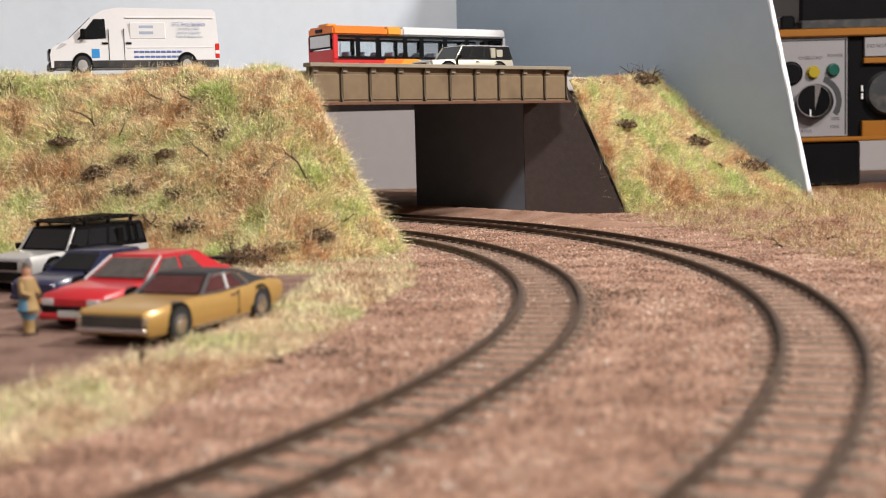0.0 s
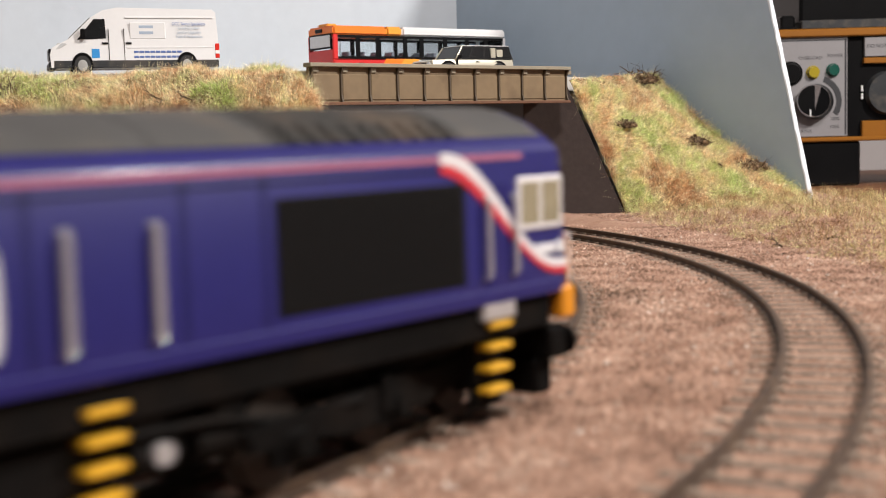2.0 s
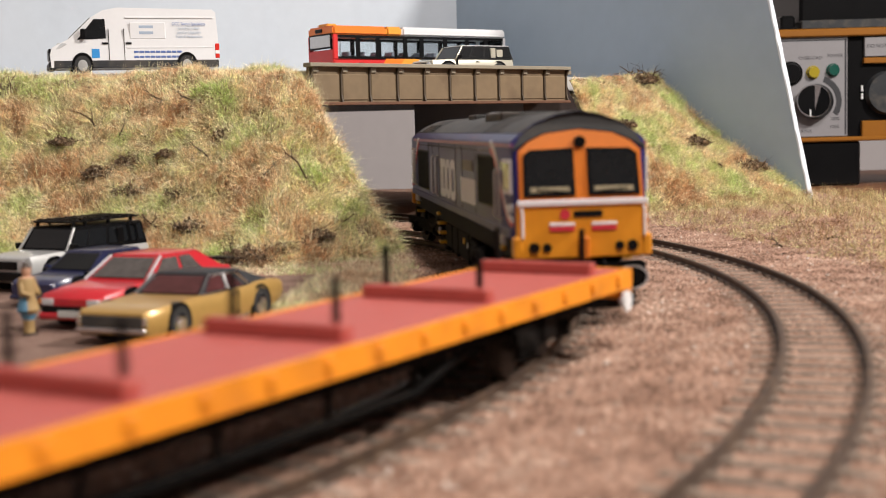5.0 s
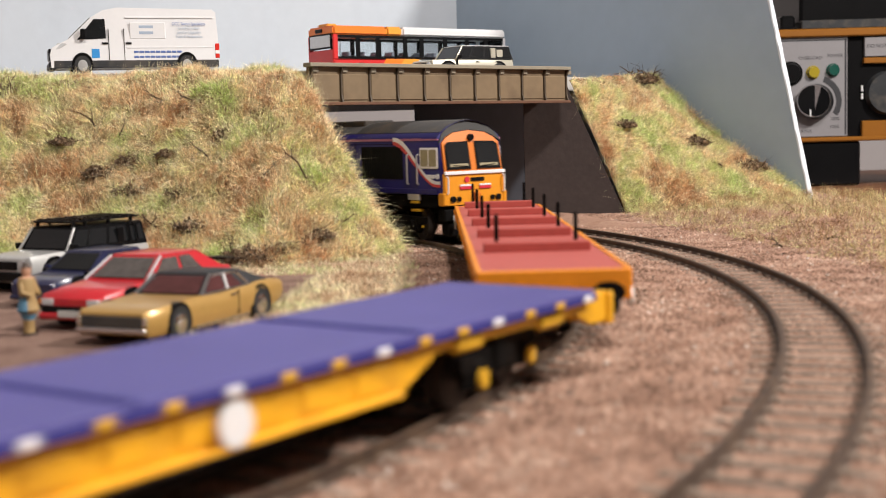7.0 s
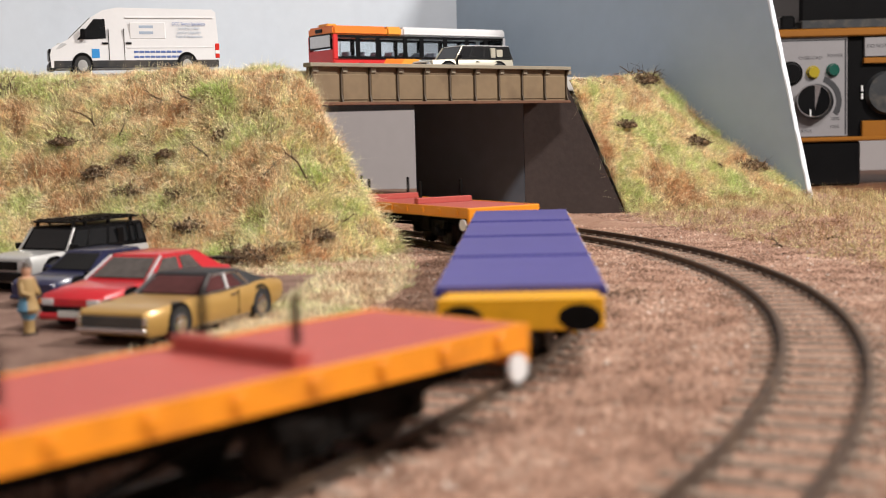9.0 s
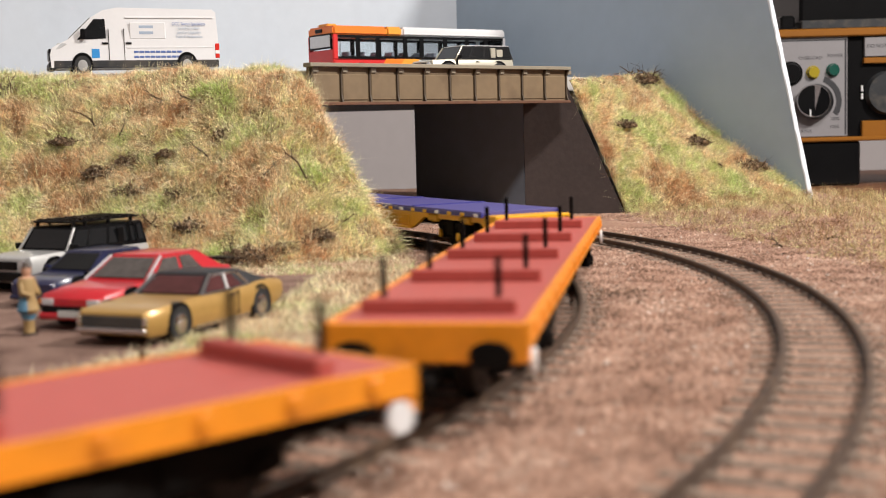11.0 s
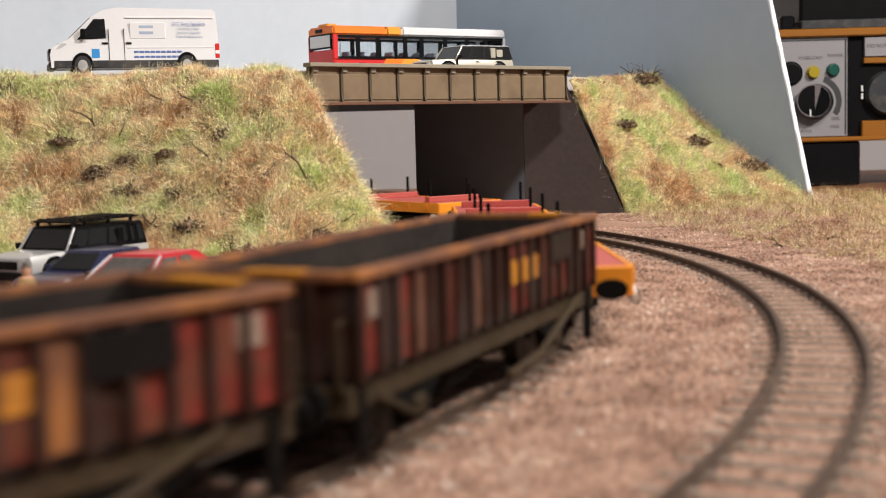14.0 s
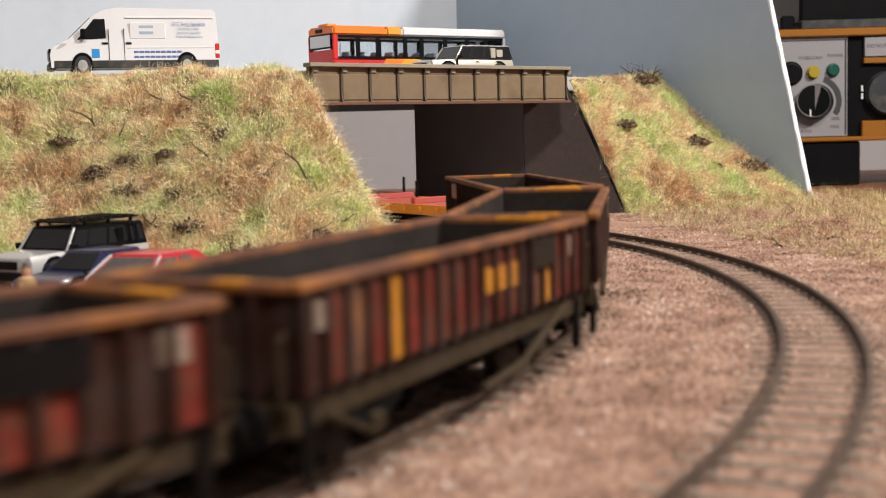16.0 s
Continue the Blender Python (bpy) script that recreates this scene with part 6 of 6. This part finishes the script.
def figure():
    b = bmesh.new()
    cols = []
    for z, r in ((0, 1.5), (0.6, 1.4), (3.8, 1.5), (5.2, 2.1), (6.2, 2.9), (9.5, 1.9), (12.8, 2.3), (14.0, 1.9), (14.4, 0.9), (15.0, 1.15), (16.4, 1.25), (17.3, 0.95), (17.9, 0.4)):
        cols.append([(r * math.cos(a) * 0.9, r * math.sin(a) * (1.15 if 8 < z < 14.2 else 1.0), z) for a in [2 * math.pi * i / 14 for i in range(14)]])
    loft(b, cols)
    for s in (-1, 1):
        tube(b, [(0, s * 2.3, 13.2), (0.7, s * 2.9, 10.6), (2.2, s * 1.6, 9.8)], 0.55, 8)
    cyl(b, (0, 0, -0.1), (0, 0, 0.3), 2.0, 12)
    ob = part("painted_figurine", b, FIGURE, None, smooth=True)
    for nm, c in (("blue", (0.10, 0.24, 0.36)), ("dark", (0.06, 0.04, 0.03)), ("skin", (0.5, 0.28, 0.18))):
        ob.data.materials.append(mat("figure_" + nm, c, 0.6, vary=0.1))
    for p in ob.data.polygons:
        z = p.center.z / MM
        p.material_index = 1 if 4.2 < z < 9.2 and abs(p.center.y) < 0.0035 and p.center.x < 0.0016 else 2 if z > 16.5 or z < 0.6 else 3 if 14.2 < z else 0
    ob.matrix_world = mm(-109.1, 338.7, 0, 0, 0, -20) @ Matrix.Scale(1.08, 4)
    return tagged(ob, "tiny painted figurine in tan jacket and blue skirt", "figurine")


figure()

# ---- scrub and twigs on the banks ----
BARK = mat("twig_bark", (0.085, 0.055, 0.034), 0.85, vary=0.35, grain=1200, blotch=200, bump=0.3)
SCRUB = patchy("scrub_brown", [(0.08, 0.052, 0.032), (0.17, 0.11, 0.065), (0.28, 0.19, 0.115)], 300.0, 0.9, 0.4, 900.0, 0.0)


def branch(bm, rng, p, d, length, r, depth):
    n = 3
    for i in range(n):
        d = (d + Vector((rng.gauss(0, 0.28), rng.gauss(0, 0.28), rng.gauss(0, 0.24)))).normalized()
        q = p + d * (length / n)
        cyl(bm, p, q, r, 5, r * 0.78)
        r *= 0.78
        p = q
        if depth and rng.random() < 0.75:
            e = (d + Vector((rng.gauss(0, 0.8), rng.gauss(0, 0.8), rng.gauss(0, 0.6)))).normalized()
            branch(bm, rng, p, e, length * 0.6, r * 0.85, depth - 1)


def twig(x, y, z, size, seed, label="dark dead twig lying on the grass"):
    rng = random.Random(seed)
    b = bmesh.new()
    branch(b, rng, Vector((0, 0, -0.5)), Vector((rng.uniform(-1, 1), -0.4, 0.5)).normalized(), size * 0.75, 0.5, 2)
    ob = part("dead_twig", b, BARK)
    ob.matrix_world = mm(x, y, z)
    return tagged(ob, label, "twig", "twigs on the banks")


def scrub(x, y, z, size, seed, label="clump of dry brown scrub on the bank"):
    """A low bush of many tangled stems with small crumbs of foliage."""
    rng = random.Random(seed)
    g = thing("scrub_bush", mm(x, y, z), label, "bush", "scrub on the banks")
    b = bmesh.new()
    for k in range(int(14 + size)):
        a, r = rng.uniform(0, 6.28), size * 0.45 * math.sqrt(rng.random())
        d = Vector((math.cos(a) * 0.8, math.sin(a) * 0.8, rng.uniform(0.3, 1.0))).normalized()
        branch(b, rng, Vector((r * math.cos(a), r * math.sin(a) * 0.6, -0.6)), d, size * rng.uniform(0.3, 0.65), 0.36, 1)
    part("stem_tangle", b, BARK, g)["kind"] = "stuff"
    v, f = [], []
    for k in range(int(size * 42)):
        a, r = rng.uniform(0, 6.28), size * 0.75 * math.sqrt(rng.random())
        c = Vector((r * math.cos(a), r * math.sin(a) * 0.7, rng.uniform(-0.3, size * 0.5) * (1 - r / size)))
        s = rng.uniform(0.3, 0.85)
        i = len(v)
        for _ in range(4):
            v.append((c + Vector((rng.gauss(0, s), rng.gauss(0, s), rng.gauss(0, s)))) * MM)
        f += [(i, i + 1, i + 2), (i, i + 2, i + 3), (i, i + 3, i + 1), (i + 1, i + 3, i + 2)]
    cloud("foliage", v, f, SCRUB, g)["kind"] = "stuff"
    return g


for k, (x, y, z, s) in enumerate([
        (-201.7, 620.1, 71.7, 19.4), (-134.9, 568.6, 39.2, 10.1), (-132.6, 555.0, 26.8, 10.1), (-75.8, 500.4, 2.2, 14.3), (-107.4, 544.0, 25.5, 11.1),
        (-63.6, 505.1, 4.9, 8.8), (-168.5, 581.7, 48.5, 7.9), (-148.7, 565.0, 34.8, 9.0), (-92.6, 566.8, 49.9, 7.8), (-117.6, 561.5, 42.3, 6.7),
        (-101.7, 525.2, 13.3, 8.9), (-49.2, 519.6, 8.8, 7.7),
        (127.3, 839.0, 76.8, 18.7), (108.9, 769.6, 49.2, 9.8), (158.4, 810.7, 37.0, 12.0), (193.0, 811.8, 20.5, 15.1)]):
    scrub(x, y, z, s, 40 + k)
for k, (x, y, z, s) in enumerate([
        (-74.6, 538.4, 32.5, 9.9), (-55.7, 539.3, 32.4, 16.5), (-122.2, 591.7, 67.1, 11.2), (-109.6, 586.6, 66.9, 10.0), (-42.6, 529.8, 12.6, 8.8),
        (-98.2, 554.2, 40.5, 11.1), (-155.7, 592.1, 56.3, 13.5), (-144.1, 580.9, 48.2, 12.4), (-84.7, 567.9, 51.0, 8.9), (-116.5, 530.8, 14.4, 11.1)]):
    twig(x, y, z, s, 70 + k)
for k, (x, y, z, s) in enumerate([
        (-52.5, 512.0, 6.6, 9.8), (171.7, 796.0, 23.3, 8.7), (122.0, 838.9, 83.5, 11.0), (136.9, 836.2, 81.0, 11.0), (135.9, 746.8, 1.1, 8.7),
        (184.6, 676.0, 3.2, 9.6), (158.0, 533.8, 2.1, 8.4), (135.2, 516.2, 1.1, 7.4), (-67.6, 286.0, 0.6, 6.4), (-35.3, 285.0, 0.6, 6.4)]):
    twig(x, y, z, s, 80 + k)

# ---- power controller on a shelf beyond the board ----
# Orange, and the white panel's grey, are darkened to stand for dim light.
DIMMED_ORANGE = mat("orange_dimmed", (0.27, 0.10, 0.008), 0.35, vary=0.08, bump=0.05, coat=0.3)
DIMMED_PANEL = mat("panel_dimmed", (0.25, 0.24, 0.25), 0.45, vary=0.05, bump=0.05)
INK = mat("black_ink", (0.03, 0.03, 0.035), 0.6, vary=0.1)
SHELFWOOD = mat("shelf_wood", (0.16, 0.06, 0.022), 0.5, vary=0.2, grain=60, blotch=15, bump=0.1)
YELLOWLENS = mat("yellow_lens", (0.34, 0.26, 0.02), 0.25, vary=0.05, bump=0.0, coat=0.4)
GREENLENS = mat("green_lens", (0.01, 0.075, 0.055), 0.25, vary=0.05, bump=0.0, coat=0.4)


def shelf():
    g = thing("shelf", mm(0, 0, 0), "brown stained wooden shelf carrying the controller", "shelf")
    part("shelf_board", box(bmesh.new(), 270, 960, 1190, 1600, -54, -14, 1.5), SHELFWOOD, g)
    for x in (330, 900):
        for y in (1230, 1560):
            part("leg", box(bmesh.new(), x - 20, x + 20, y - 20, y + 20, RZ0, -48, 2), SHELFWOOD, g)


shelf()


def controller():
    """The front lies in the plane y = 0 of the thing."""
    k = 0.541
    g = thing("power_controller", mm(0, 1247, 0), "black and orange bench power controller with a dimmed white control panel", "controller")

    def X(px):
        return (px - 784) * k

    def Z(py):
        return 51.25 + (209.0 - py) * k

    def slab(name, x0, x1, y0, y1, near, far, m, bev=0.6, parent=None, label=""):
        return part(name, box(bmesh.new(), X(x0), X(x1), near, far, Z(y1), Z(y0), bev), m, parent or g, label)

    slab("case", 1352, 1760, 66, 246, 2, 160, BLACK, 1.5)
    slab("top_rail", 1350, 1762, 54, 68, -5, 162, DIMMED_ORANGE, 1.2, label="orange enamelled rail")
    slab("bottom_rail", 1350, 1762, 243, 251, -5, 162, DIMMED_ORANGE, 1.0)
    slab("side_band", 1527, 1762, 216, 244, -3, 4, DIMMED_ORANGE, 0.8)
    slab("side_band", 1530, 1762, 106, 116, -3, 4, DIMMED_ORANGE, 0.6)
    slab("foot_block", 1400, 1525, 251, 329, -2, 140, BLACK, 2.0, label="black plinth block")
    slab("foot_pad", 1420, 1522, 329, 332, 5, 130, GREY_PLASTIC, 0.4)
    slab("top_unit", 1423, 1762, -120, 50, 8, 150, BLACK, 3.0)
    slab("top_unit_base", 1423, 1762, 38, 54, 2, 152, GREY_PLASTIC, 1.0)
    slab("switch", 1390, 1416, 28, 56, 10, 30, BLACK, 2.0)
    slab("switch_base", 1380, 1422, 50, 56, 6, 36, BLACK, 1.0)
    p = slab("control_panel", 1366, 1502, 68, 242, -1.2, 2.4, DIMMED_PANEL, 0.5, label="white control panel, greyed to look dimly lit")
    slab("panel_rim", 1497, 1500, 72, 239, -1.5, -1.0, INK, 0.1, p)
    slab("panel_rim", 1368, 1500, 72, 74.5, -1.5, -1.0, INK, 0.1, p)
    slab("notice", 1532, 1640, 70, 104, -1.6, 2.4, DIMMED_PANEL, 0.4, label="white notice plate, greyed to look dimly lit")
    for x, y, r, m, d, nm in ((1402, 130, 19.5, BLACK, 5, "button"), (1441, 129, 11, YELLOWLENS, 5, "lamp"), (1476, 126, 11, GREENLENS, 5, "lamp")):
        b = bmesh.new()
        cyl(b, (X(x), -1, Z(y)), (X(x), -1 - d, Z(y)), r * k, 24, r * k * 0.8)
        cyl(b, (X(x), -1, Z(y)), (X(x), -2.2, Z(y)), r * k * 1.08, 24)
        part(nm, b, m, p, smooth=True)
    kb = bmesh.new()
    cyl(kb, (X(1446), -1, Z(180)), (X(1436), -13, Z(179)), 31 * k, 32, 27.5 * k)
    knob = part("knob", kb, BLACK, p, "black rotary knob", smooth=True)
    rb = bmesh.new()
    cyl(rb, (X(1436.5), -12.6, Z(179)), (X(1436), -13.6, Z(179)), 28.5 * k, 32, 28.5 * k)
    part("knob_rim", rb, CHROME, knob, "bright metal rim", smooth=True)
    rb = bmesh.new()
    cyl(rb, (X(1435), -13.2, Z(178.5)), (X(1435), -13.9, Z(178.5)), 26.3 * k, 32)
    part("knob_face", rb, BLACK, knob)
    part("pointer", box(bmesh.new(), X(1429), X(1431.5), -14.3, -13.6, Z(206), Z(194), 0.1), WHITE, knob)
    ar = bmesh.new()
    rings = []
    for i in range(17):
        a = math.radians(70 - i * 6.5)
        rings.append([(X(1446) + r * k * math.cos(a), y, Z(180) + r * k * math.sin(a)) for r, y in ((36, -1.5), (46, -1.5), (46, -1.0), (36, -1.0))])
    part("scale_arc", loft(ar, rings), INK, p)

    def words(s, px, py, size):
        text("lettering", s, size, INK, p, pose(X(px) * MM, -1.35 * MM, Z(py) * MM, 90, 0, 0))

    words("OVERLOAD", 1437, 104, 4.3)
    words("POWER", 1480, 101, 4.3)
    words("2000", 1480, 211, 4.6)
    words("1000", 1479, 225, 4.6)
    words("R.P.M.", 1430, 232, 4.2)
    text("lettering", "DO NOT", 4.6, INK, g, pose(X(1553) * MM, -1.8 * MM, Z(86) * MM, 90, 0, 0))
    db = bmesh.new()
    cyl(db, (X(1572), 2, Z(168)), (X(1572), -6, Z(168)), 38 * k, 32, 35 * k)
    part("dial", db, GREY_PLASTIC, g, "round dark dial", smooth=True)
    for dy in (0, 14):
        slab("dial_mark", 1527, 1530, 154 + dy, 164 + dy, -0.6, 2.2, WHITE, 0.1)
    return g


controller()
tagged(part("notice_paper", box(bmesh.new(), 345, 370, 1360, 1362, 122, 245), CEILPAINT), "strip of white card behind the controller", "card")

# ---- what moves ----
SPEED = 117.9


def motions():
    for ob, b, off in CONSIST:
        walk(ob, [(0.5 * k, arc_pose(off + SPEED * 0.5 * k, b)) for k in range(33)])
        for part_ob in ob.children_recursive:
            if "turn_radius" in part_ob:
                r = part_ob["turn_radius"]
                at = part_ob.location / MM
                step = math.degrees(SPEED / 15.0 / r)
                walk(part_ob, [(k / 15.0, mm(at.x, at.y, at.z, 0, step * k, 0)) for k in range(241)])


motions()
